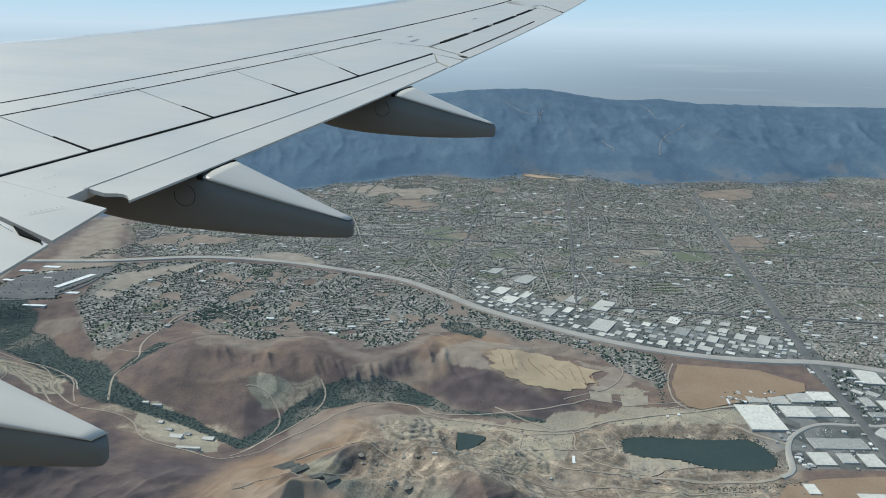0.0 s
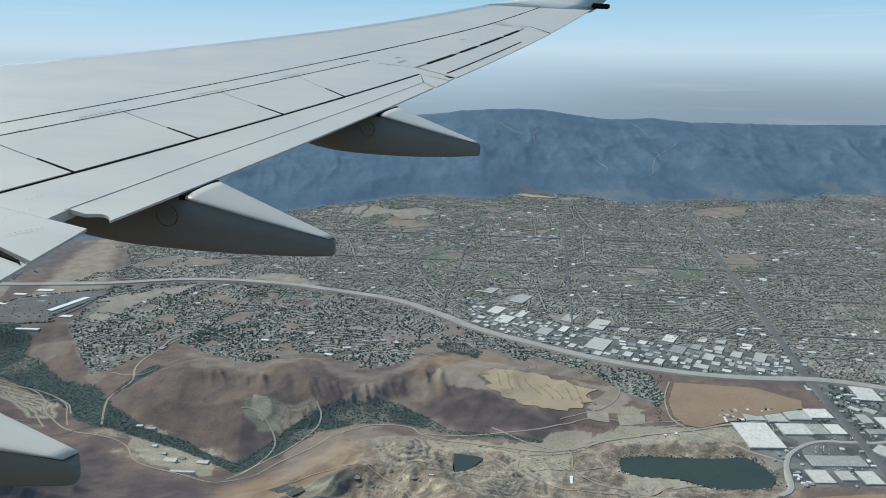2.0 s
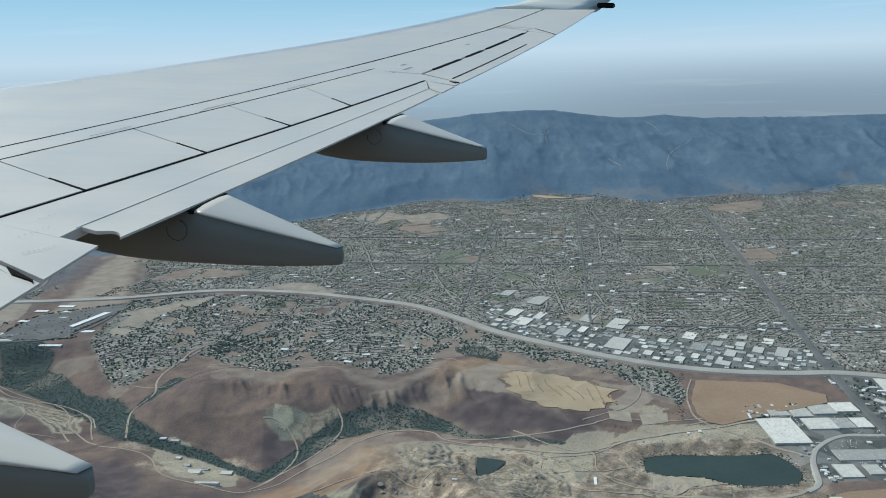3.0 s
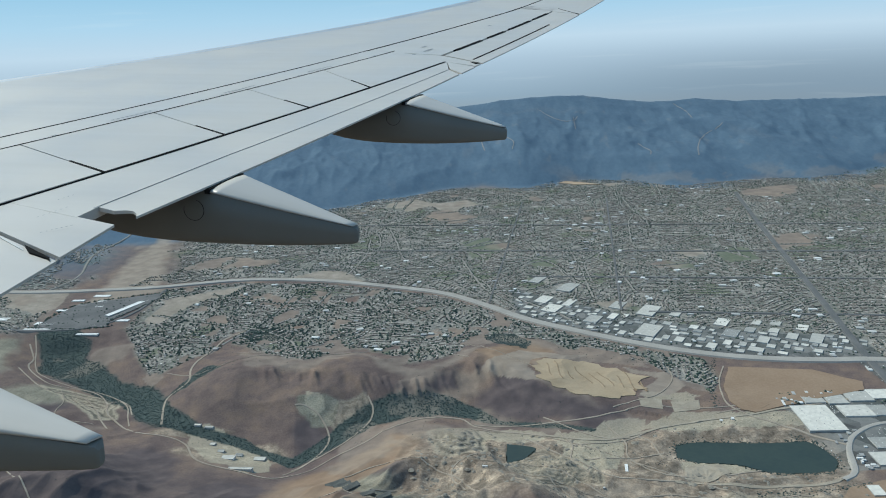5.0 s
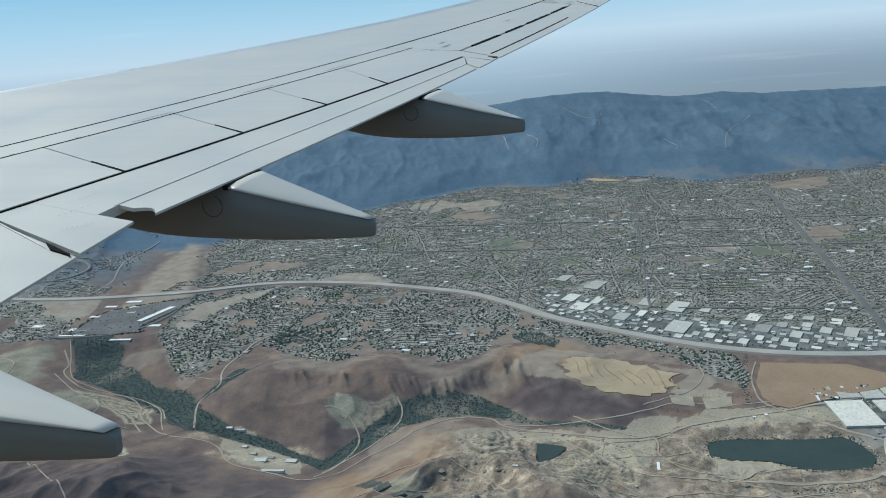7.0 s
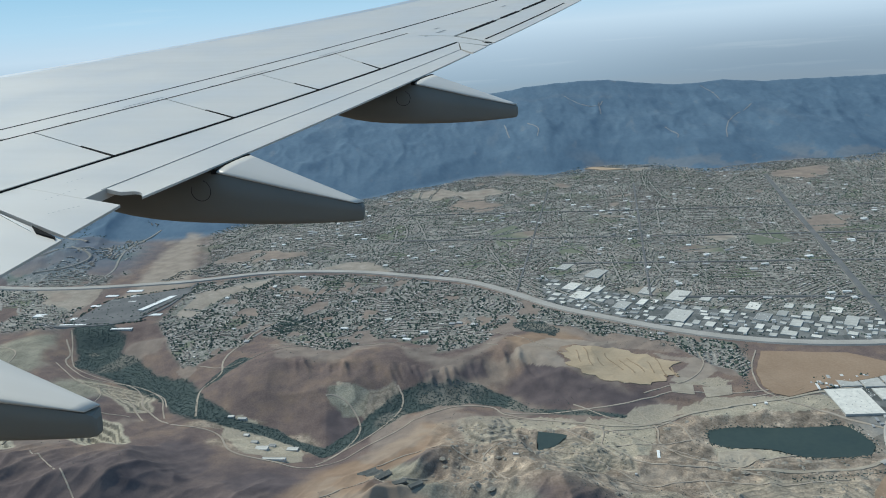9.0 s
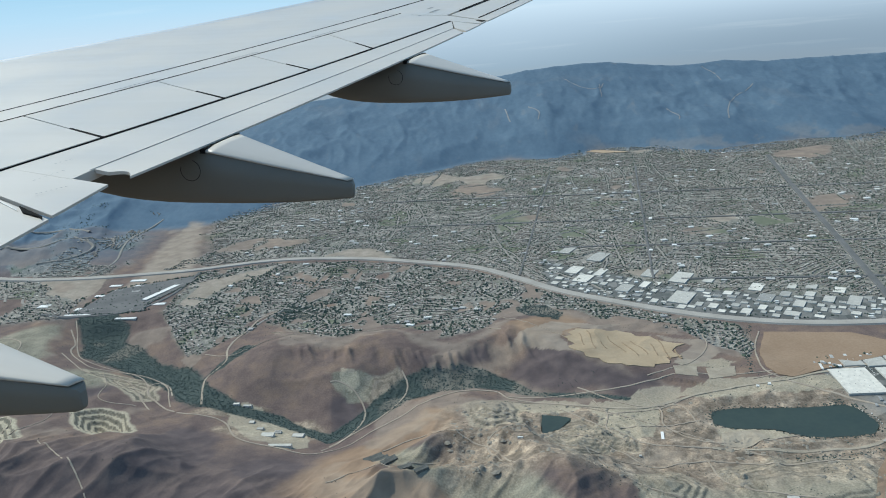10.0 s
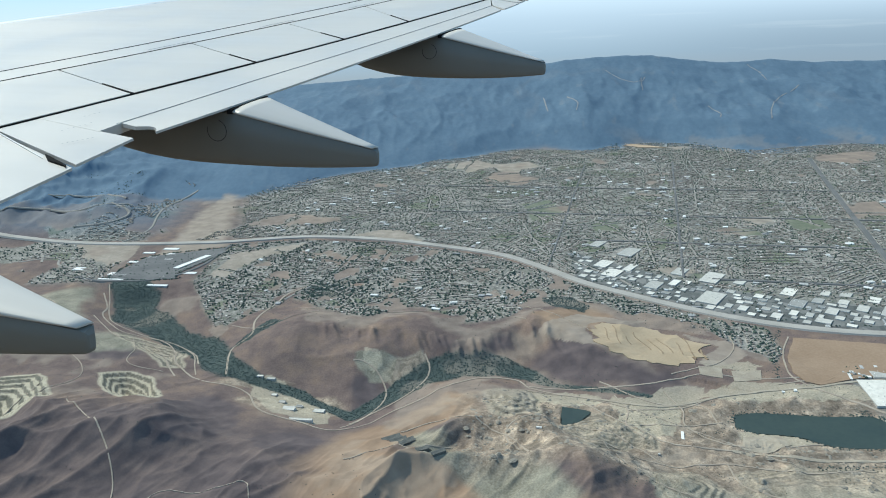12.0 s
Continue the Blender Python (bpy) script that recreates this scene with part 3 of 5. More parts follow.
    rock = mix(tree, 0.5, rock, ramp(tree, mix(tree, 0.5, cells(38), cells(11)), ((0.15, (0.45, 0.47, 0.47)), (0.5, (0.95, 0.93, 0.9)), (0.8, (1.6, 1.54, 1.45)))), "MULTIPLY")
    rough = ramp(tree, noise_fac(tree, 0.06, 6), ((0.34, (0.55, 0.56, 0.57)), (0.5, (0.98, 0.98, 0.98)), (0.64, (1.5, 1.47, 1.42))))
    rock = mix(tree, 0.65, rock, rough, "MULTIPLY")
    lots = mix(tree, 0.7, lots, ramp(tree, mix(tree, 0.4, cells(9), cells(60)), ((0.2, (0.62, 0.68, 0.6)), (0.5, (1.0, 1.0, 0.98)), (0.8, (1.5, 1.45, 1.4)))), "MULTIPLY")
    lawn = ramp(tree, mid, ((0.35, (0.11, 0.13, 0.085)), (0.65, (0.15, 0.165, 0.115))))
    col = mix(tree, town, grass, lots)
    col = mix(tree, paved, col, ramp(tree, mix(tree, 0.6, mid, cells(22)), ((0.25, (0.07, 0.078, 0.078)), (0.5, (0.115, 0.122, 0.12)), (0.75, (0.2, 0.2, 0.192)))))
    col = mix(tree, canyon, col, lawn)
    col = mix(tree, pale, col, rock)
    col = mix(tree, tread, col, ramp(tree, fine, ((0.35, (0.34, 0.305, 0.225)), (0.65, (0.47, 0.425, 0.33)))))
    # bench faces: olive rock, coloured darker to stand for their shade
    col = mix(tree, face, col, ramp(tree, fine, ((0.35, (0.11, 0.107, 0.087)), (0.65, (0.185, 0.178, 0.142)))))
    col = mix(tree, scrub, col, bush)
    col = mix(tree, hill, col, hazed_chap)
    col = mix(tree, tan, col, dry)
    tree.links.new(col, b.inputs["Base Color"])
    bump(tree, b, mix(tree, 0.4, mid, fine), 0.45, 2.2)
    return m


def sheet():
    ys = [620.0]
    while ys[-1] < 4880:
        ys.append(ys[-1] * (1.0028 if ys[-1] < 1450 else 1.0055))
    ys, a = np.array(ys), np.linspace(-1.22, 1.22, 960)
    yy = np.repeat(ys[:, None], len(a), 1)
    xx = yy * a[None, :]
    x, y = xx.ravel(), yy.ravel()
    z = height(x, y)
    n, k = len(a), len(ys)
    i = (np.arange(k - 1)[:, None] * n + np.arange(n - 1)[None, :]).ravel()
    faces = np.stack([i, i + 1, i + n + 1, i + n], 1)
    ob = np_mesh("ground", np.stack([x, y, z], 1), faces.ravel(), np.full(len(faces), 4), ground_material(), True)
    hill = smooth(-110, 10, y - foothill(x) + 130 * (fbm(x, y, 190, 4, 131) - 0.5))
    # far canyon hills take part of the same painted haze blue
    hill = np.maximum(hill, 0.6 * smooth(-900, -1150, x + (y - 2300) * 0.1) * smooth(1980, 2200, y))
    foot = np.exp(-((y - foothill(x) - 30) / 90) ** 2) * smooth(0.56, 0.66, fbm(x, y, 90, 4, 133)) * smooth(300, 700, x) * 0.26
    trail = smooth(0.028, 0.012, np.abs(fbm(x, y * 0.5, 420, 4, 137) - 0.5)) * (hill > 0.8) * smooth(0.5, 0.58, fbm(x, y, 500, 2, 139)) * 0.06
    fan = ground_of(x, y, [[(-945, 1783), (-912, 1924), (-963, 2269), (-954, 2498), (-908, 2488), (-799, 2100), (-757, 1946), (-855, 1881), (-877, 1793)]], 30, 16) * 0.82
    bare = smooth(0.69, 0.73, fbm(x, y, 200, 4, 117)) * (y > line_y(FREEWAY, x) + 60) * (1 - hill) * 0.5
    dirt = smooth(0.60, 0.68, fbm(x, y, 120, 4, 141)) * (y < 1600) * (x < 480) * 0.4 * np.maximum(smooth(1040, 1160, y), smooth(-300, -150, x))
    lots_open = within_any(x, y, OPEN_LOTS, 60) * 0.75
    fringe = 0.5 * smooth(30, 0, np.abs(y - line_y(SOUTH_EDGE, x) + 22) + 30 * (fbm(x, y, 50, 3, 149) - 0.5)) * (x > -420) * (x < 300)
    tan = np.clip(np.maximum.reduce([lots_open, fringe, 0.4 * gaps_south(x, y), foot, trail, fan, bare, dirt * (1 - town_mask(x, y)) * (1 - ground_of(x, y, DARK_HILLS + OLIVE, 40, 12))]), 0, 1)
    cover_one = np.stack([town_mask(x, y), works_mask(x, y), scrub_mask(x, y), np.ones_like(x)], 1)
    park = smooth(0.67, 0.70, fbm(x, y, 110, 3, 143)) * town_mask(x, y) * 0.8
    park = np.maximum(park, within_any(x, y, LAWNS, 30) * 0.8)
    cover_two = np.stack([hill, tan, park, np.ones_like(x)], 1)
    tread, face, paved = np.zeros_like(x), np.zeros_like(x), works_zone(x, y) * 0.85
    park = park * (1 - works_zone(x, y))
    cover_two[:, 2] = park
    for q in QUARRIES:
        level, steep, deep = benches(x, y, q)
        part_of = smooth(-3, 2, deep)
        # the face mask paints the benches' shadow lines as dark bands
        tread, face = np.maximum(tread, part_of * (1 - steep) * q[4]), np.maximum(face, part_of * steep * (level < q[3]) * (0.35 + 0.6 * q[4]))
    tread = np.maximum(tread, within_any(x, y, TAN_YARDS, 26) * 0.6)
    silt = ground_of(x, y, SILT_YARDS, 22, 3) * 0.75
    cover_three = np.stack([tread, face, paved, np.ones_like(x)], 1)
    # grass turns darker purple-brown over the near hills on the left
    dark_near = smooth(1120, 1000, y + 90 * (fbm(x, y, 150, 3, 145) - 0.5)) * smooth(-200, -330, x) * (0.48 + 0.35 * fbm(x, y, 200, 4, 147))
    cover_four = np.stack([ground_of(x, y, ORANGE, 50, 14) * 0.85, np.maximum(ground_of(x, y, DARK_HILLS, 40, 12) * 0.85, dark_near), np.maximum(ground_of(x, y, OLIVE, 50, 16) * 0.75, silt), np.ones_like(x)], 1)
    for name, data in (("cover_four", cover_four), ("cover_one", cover_one), ("cover_two", cover_two), ("cover_three", cover_three)):
        at = ob.data.color_attributes.new(name, "FLOAT_COLOR", "POINT")
        at.data.foreach_set("color", np.ascontiguousarray(data, np.float32).ravel())
    return tagged(ob, "dry brown valley floor and hills rising to chaparral mountains tinted haze blue", "ground", kind="structure")


ground = sheet()
bm = bmesh.new()
bmesh.ops.create_grid(bm, x_segments=24, y_segments=24, size=4900)
for v in bm.verts:
    v.co.z = -120 + 8 * noise.noise(v.co * 0.001)
far_ground = part("far_ground", bm, mottled("distant_dry_ground", (0.13, 0.10, 0.08), (0.22, 0.18, 0.14), 0.004, 0.95, 0.05), None)
tagged(far_ground, "dry brown plain reaching to the horizon all round", "ground", kind="structure")


def ribbon(name, line, width, lift, material, label, category="road", step=9.0, paved=True):
    """A road: a slab with shoulders, laid along a curve over the ground."""
    if not paved:
        width *= 0.62
    p = glide(line, step)
    d = np.gradient(p, axis=0)
    d /= np.maximum(np.hypot(d[:, 0], d[:, 1])[:, None], 1e-6)
    side = np.stack([-d[:, 1], d[:, 0]], 1)
    lanes = [height(*(p + side * width * k).T) for k in (-0.5, 0, 0.5)]
    if paved:
        zs = np.maximum.reduce(lanes) + lift
        for _ in range(3):
            zs = np.maximum(zs, np.convolve(np.pad(zs, 2, "edge"), np.ones(5) / 5, "valid"))
        lanes = [zs, zs, zs]
    else:
        lanes = [z + lift for z in lanes]
    rows = []
    out_by = width * 0.5 + (3.0 if paved else 0.8)
    for off, z, drop in ((-out_by, lanes[0], lift + 2.5), (-0.5 * width, lanes[0], 0), (-0.02 * width, lanes[1], -0.25 * paved), (0.02 * width, lanes[1], -0.25 * paved), (0.5 * width, lanes[2], 0), (out_by, lanes[2], lift + 2.5)):
        rows.append(np.c_[p + side * off, z - drop])
    v = np.stack(rows, 1).reshape(-1, 3)
    n, m = len(p), len(rows)
    i = (np.arange(n - 1)[:, None] * m + np.arange(m - 1)[None, :]).ravel()
    f = np.stack([i, i + m, i + m + 1, i + 1], 1)
    ob = np_mesh(name, v, f.ravel(), np.full(len(f), 4), material)
    return tagged(ob, label, category, kind="structure")


def patch(name, poly, lift, material, label, category, soft=0.0, level=False, straight=False):
    """A field or a pond: a thin sheet with an uneven edge, lying on the ground."""
    out = glide(poly + poly[:1], 10.0)[:-1]
    if straight:
        out = np.concatenate([np.linspace(a, b, max(2, int(math.dist(a, b) / 9)), endpoint=False) for a, b in zip(poly, poly[1:] + poly[:1])])
    c = out.mean(0)
    wob = 1 + soft * (vnoise(out[:, 0] / 18, out[:, 1] / 18, 7) - 0.5)
    out = c + (out - c) * wob[:, None]
    bm = bmesh.new()
    rings = 9
    grid = []
    for r in range(1, rings + 1):
        q = c + (out - c) * r / rings
        z = height(q[:, 0], q[:, 1]) + lift
        if level:
            z[:] = lift
        grid.append([bm.verts.new((x, y, zz)) for (x, y), zz in zip(q, z)])
    mid = bm.verts.new((*c, height(*c)[0] + lift if not level else grid[0][0].co.z))
    m = len(out)
    for k in range(m):
        bm.faces.new((mid, grid[0][k], grid[0][(k + 1) % m]))
        for a, b in zip(grid, grid[1:]):
            bm.faces.new((a[k], b[k], b[(k + 1) % m], a[(k + 1) % m]))
    low = [bm.verts.new(v.co - Vector((0, 0, 5))) for v in grid[-1]]
    for k in range(m):
        bm.faces.new((grid[-1][k], low[k], low[(k + 1) % m], grid[-1][(k + 1) % m]))
    bmesh.ops.recalc_face_normals(bm, faces=bm.faces)
    return tagged(part(name, bm, material, None), label, category, kind="structure")


freeway = ribbon("freeway", FREEWAY, 20, 2.4, CONCRETE, "pale concrete freeway curving between suburb and brown hills")
ribbon("arterial_road", ARTERIAL, 13, 2.2, ASPHALT, "straight grey avenue running towards the mountains")
ribbon("boulevard", [(1087, 1205), (999, 1172), (908, 1133), (828, 1108), (773, 1110), (717, 1113), (661, 1085), (631, 1045), (608, 983), (580, 962)], 7, 1.2, CONCRETE, "pale curving boulevard between warehouses and the gravel works")
ribbon("diagonal_road", [(1130, 1185), (1030, 1119), (930, 1051), (836, 966), (772, 897), (726, 820)], 15, 1.6, ASPHALT, "wide dark diagonal road between warehouses")
ribbon("works_road", [(592, 972), (546, 953), (445, 956), (345, 979)], 9, 0.8, YARD_TAN, "wide dirt road along the gravel works", paved=False)
ribbon("works_road", [(345, 979), (258, 993), (202, 1056), (140, 1130)], 4, 0.8, DIRT, "pale dirt road into the gravel works", paved=False)
ribbon("main_road", [(163, 1146), (252, 1112), (322, 1118), (392, 1134), (460, 1146), (519, 1156), (571, 1172), (646, 1186), (718, 1200), (790, 1222)], 8, 1.0, YARD_TAN, "pale twin road past the gravel works", paved=False)
ribbon("dike_road", [(519, 1156), (545, 1132), (588, 1096), (632, 1056)], 6, 0.8, DIRT, "pale dirt road on the lake bank", paved=False)
ribbon("field_road", [(545, 1345), (518, 1290), (503, 1238), (500, 1191), (519, 1156)], 4, 0.8, DIRT, "dirt road along the tan field", paved=False)
ribbon("river_road", [(-948, 1640), (-903, 1567), (-886, 1515), (-823, 1446), (-784, 1421), (-703, 1408), (-651, 1355), (-623, 1296), (-546, 1217), (-447, 1180), (-393, 1102), (-320, 1074), (-266, 1055), (-236, 1065),
                      (-202, 1075), (-171, 1114), (-128, 1149), (-82, 1191), (-34, 1229), (36, 1226), (60, 1195), (102, 1172), (163, 1146)], 5.0, 0.8, DIRT, "pale road winding along the green river", paved=False)
ribbon("wash_road", [(-502, 1241), (-522, 1330), (-494, 1375), (-508, 1446), (-489, 1537), (-480, 1589), (-440, 1640)], 6, 0.8, DIRT, "pale sandy wash running up to the suburb", paved=False)
ribbon("hill_track", [(-250, 1072), (-216, 1113), (-195, 1162), (-194, 1200), (-215, 1242), (-245, 1260), (-262, 1258)], 4.5, 0.8, DIRT, "pale dirt track climbing the brown bluff", paved=False)
ribbon("hill_track", [(-240, 1090), (-175, 1156), (-133, 1219), (-121, 1263), (-132, 1293)], 4.5, 0.8, DIRT, "pale dirt track beside the thicket", paved=False)
ribbon("ridge_track", [(-700, 1060), (-687, 1046), (-617, 981), (-551, 909), (-515, 838), (-505, 740), (-500, 640)], 2.8, 0.8, DIRT, "thin pale track over the brown hill", paved=False)
ribbon("west_track", [(-1206, 1571), (-1084, 1573), (-1006, 1534), (-990, 1463), (-983, 1379), (-912, 1341), (-833, 1297)], 4, 0.8, DIRT, "pale dirt track over the brown western hills", paved=False)
ribbon("bank_road", [(-949, 1671), (-878, 1527), (-830, 1470), (-739, 1423), (-674, 1399), (-606, 1345), (-575, 1290)], 4, 0.8, DIRT, "pale road above the river bank", paved=False)
ribbon("near_track", [(-932, 1049), (-915, 1000), (-896, 952), (-850, 890), (-800, 830), (-762, 772), (-740, 700), (-735, 640)], 2.2, 0.9, DIRT, "thin pale track over the dark hill", step=3.0, paved=False)
ribbon("hilltop_track", [(-480, 640), (-475, 740), (-460, 835), (-440, 850), (-405, 848), (-365, 850), (-335, 862), (-322, 840), (-310, 790), (-300, 720), (-310, 640)], 1.8, 0.9, DIRT, "pale track looping over the brown hilltop", step=3.0, paved=False)
ribbon("quarry_road", [(-896, 1497), (-793, 1393), (-727, 1385), (-684, 1356), (-650, 1310), (-621, 1262), (-592, 1223)], 4, 0.8, DIRT, "pale haul road down to the quarry", paved=False)
ribbon("quarry_road", [(-727, 1375), (-700, 1340), (-664, 1332), (-630, 1361), (-600, 1330), (-579, 1281), (-560, 1240)], 3.5, 0.8, DIRT, "pale haul road looping by the river", paved=False)
ribbon("quarry_road", [(-838, 1195), (-815, 1168), (-822, 1120), (-850, 1080), (-842, 1040)], 3.5, 0.8, DIRT, "pale haul road down the quarry benches", paved=False)
for line in ([(-1600, 2180), (-1450, 2230), (-1300, 2200), (-1180, 2260)], [(-1500, 2350), (-1350, 2380), (-1220, 2330)], [(-1280, 2100), (-1180, 2130), (-1150, 2200), (-1230, 2250)], [(-1290, 1840), (-1200, 1870), (-1150, 1800), (-1040, 1760)],
             [(-1330, 1990), (-1260, 1900), (-1220, 1830)], [(-1080, 1990), (-1045, 2100), (-1070, 2220), (-1092, 2373), (-1061, 2530)]):
    ribbon("canyon_road", line, 5.5, 1.0, STREET, "pale road through the canyon hills", step=14)
ribbon("park_road", [(-1050, 1700), (-960, 1690), (-830, 1700), (-760, 1790), (-740, 1960)], 8, 1.5, ASPHALT, "grey road round the shopping centre")
for k, (x0, w) in enumerate(((120, 4), (420, 5), (1290, 8), (1600, 7))):
    y0 = float(line_y(FREEWAY, x0)) + (190 if x0 == 420 else 20) if x0 < 1090 else 1250
    ribbon("avenue", [(x0 + 0.179 * (y - y0), y) for y in np.linspace(y0, 2800, 9)], w, 2.0, ASPHALT, "long straight suburban avenue", step=24)
for y0, x0, x1 in ((1640, 480, 2000), (1930, 240, 2300), (2240, -200, 2600), (2560, -300, 2900)):
    ribbon("cross_street", [(x, y0 - 0.179 * (x - x0) * 0.9) for x in np.linspace(x0, x1, 9)], 7, 2.0, ASPHALT, "suburban cross street between rows of houses", step=24)

# collector streets that wander through the suburb
COLLECTORS = []
rs = np.random.default_rng(12)
for k in range(84):
    x, y = rs.uniform(-650, 1900), rs.uniform(1560, 2750)
    if y < line_y(FREEWAY, x) + 60:
        y = float(line_y(FREEWAY, x)) + 90
    way = -GRID + (math.pi / 2 if k % 2 else 0) + rs.normal(0, 0.08 if x > 500 else 0.4)
    line, swing = [], rs.normal(0, 0.06 if x > 500 else 0.2)
    for _ in range(rs.integers(6, 11)):
        if y < line_y(FREEWAY, x) + 25 or y > foothill(x) - 40:
            break
        line.append((x, y))
        x, y, way = x + 75 * math.cos(way), y + 75 * math.sin(way), way + swing + rs.normal(0, 0.1)
    if len(line) > 2:
        COLLECTORS.append(line)
        ribbon("collector_street", line, 4.6, 1.2, STREET, "pale winding suburban street between houses", step=12)
for line in ([(-700, 1760), (-560, 1700), (-420, 1640), (-330, 1560), (-300, 1490)], [(-330, 1950), (-360, 1830), (-400, 1720), (-430, 1640)], [(-140, 1880), (-170, 1780), (-120, 1680), (-160, 1600)],
             [(-600, 1900), (-500, 1860), (-380, 1800), (-220, 1780), (-80, 1800)], [(60, 1740), (20, 1660), (60, 1590), (20, 1500)], [(230, 1560), (260, 1500), (330, 1450), (420, 1400)]):
    COLLECTORS.append(line)
    ribbon("hill_street", line, 4.2, 1.0, STREET, "pale street through the wooded hill suburb", step=10)
for line in ([(-164, 2473), (-137, 2327), (-102, 2137), (-35, 2070), (49, 2227), (141, 2338), (252, 2384)], [(-245, 2418), (-246, 2649), (-182, 2765), (-168, 2905)], [(324, 2013), (338, 1911), (382, 1836), (432, 1806)],
             [(63, 2120), (113, 1862), (183, 1690)], [(175, 2087), (307, 2118), (470, 2206), (670, 2330)], [(427, 2347), (511, 2025), (600, 1909)], [(-346, 1658), (-310, 1764), (-275, 1929)], [(-255, 2022), (-223, 2179), (-222, 2366)],
             [(-478, 1555), (-427, 1664), (-395, 1771), (-375, 1894)]):
    COLLECTORS.append(line)
    ribbon("winding_street", line, 5.0, 1.2, STREET, "winding tree-lined suburban street", step=12)
for line in ([(508, 3835), (586, 3716), (649, 3691), (680, 3744)], [(660, 3730), (652, 3660), (647, 3594)], [(1115, 3242), (1154, 3372), (1235, 3522), (1305, 3564), (1336, 3593)],
             [(1208, 3942), (1238, 3838), (1233, 3715)], [(195, 3601), (204, 3473), (208, 3427)], [(300, 3550), (340, 3470), (330, 3400)], [(900, 3420), (930, 3330), (910, 3250)]):
    ribbon("mountain_trail", line, 7.5, 1.0, TRAIL_DIRT, "thin pale fire road on the mountain side", "trail", 14, False)
patch("tan_field", [(552, 1338), (604, 1330), (700, 1312), (762, 1257), (751, 1227), (620, 1192), (536, 1165), (515, 1172), (505, 1204), (515, 1263)], 1.6, FIELD,
      "bare ploughed tan field beside the freeway", "field", 0.03, False, True)
patch("brown_lot", [(580, 945), (640, 960), (740, 965), (745, 925), (640, 930), (600, 860), (540, 800), (500, 830), (540, 900)], 0.5, FIELD, "bare tan building lot by the warehouses", "field", 0.03, False, True)
patch("parking_lot", PARKING, 1.6, ASPHALT,
      "grey parking lot of a shopping centre", "parking lot", 0.0, False, True)
patch("graded_pad", [(174, 1327), (211, 1389), (285, 1386), (343, 1353), (391, 1311), (372, 1263), (319, 1215), (274, 1228), (211, 1262)], 1.3, PAD, "terraced building pad of graded yellow earth", "field", 0.3, False, True)
for outline in ([(351, 1219), (392, 1219), (384, 1182), (348, 1189)], [(405, 1210), (456, 1215), (447, 1182), (401, 1174)], [(369, 1015), (426, 1022), (431, 993), (392, 973), (360, 984)]):
    patch("bare_yard", outline, 0.7, YARD_TAN, "pale bare yard cut into the slope", "yard", 0.06, False, True)
patch("bare_cut", [(500, 3125), (530, 3150), (575, 3118), (655, 3055), (560, 3068)], 3.0, CUT, "bare orange cut at the mountain foot", "field", 0.1, False, True)
patch("lake", LAKE, -14.0, WATER,
      "dark green lake in the gravel works", "lake", 0.0, True)
patch("pond", POND, -13.0, WATER, "small dark green pond", "pond", 0.0, True)

# banks between the terraces of the graded pad
for k in range(9):
    line = [(200 + 21 * k + 16 * t + 5 * math.sin(5 * t + k), 1386 - 7 * k - (92 + 8 * (k % 3)) * t + 9 * math.sin(3 * t + 2 * k)) for t in np.linspace(0.05 if k % 2 else 0.3, 0.95 - 0.12 * (k % 3), 7)]
    ribbon("terrace_bank", line, 3.4, 1.8, BANK, "low earth bank on the graded pad", "bank", 4, False)

# ---- trees, houses and sheds, too many to count ----
def scatter(name, base, faces, spots, material, label, category):
    """Copies of a small solid, each turned, stretched and set on the ground, joined in one mesh. spots: x, y, z, size in plan, length, height, turn."""
    x, y, z, sx, sy, sz, turn = spots
    n, k = len(x), len(base)
    c, s = np.cos(turn)[:, None], np.sin(turn)[:, None]
    bx, by, bz = base[None, :, 0] * sx[:, None], base[None, :, 1] * sy[:, None], base[None, :, 2] * sz[:, None]
    v = np.stack([x[:, None] + bx * c - by * s, y[:, None] + bx * s + by * c, z[:, None] + bz], 2).reshape(-1, 3)
    flat = np.concatenate([np.array(f) for f in faces])
    sizes = np.array([len(f) for f in faces])
    loops = (np.arange(n)[:, None] * k + flat[None, :]).ravel()
    ob = np_mesh(name, v, loops, np.tile(sizes, n), material)
    return tagged(ob, label, category, kind="stuff")


HOUSE_V = np.array([(-.5, -.5, -.6), (.5, -.5, -.6), (.5, .5, -.6), (-.5, .5, -.6), (-.5, -.5, .6), (.5, -.5, .6), (.5, .5, .6), (-.5, .5, .6), (-.5, 0, 1.0), (.5, 0, 1.0)])
HOUSE_F = [(0, 1, 5, 4), (1, 2, 6, 9, 5), (2, 3, 7, 6), (3, 0, 4, 8, 7), (4, 5, 9, 8), (6, 7, 8, 9)]
SHED_F = [(0, 1, 5, 4), (1, 2, 6, 5), (2, 3, 7, 6), (3, 0, 4, 7), (4, 5, 6, 7)]
rng = np.random.default_rng(4)


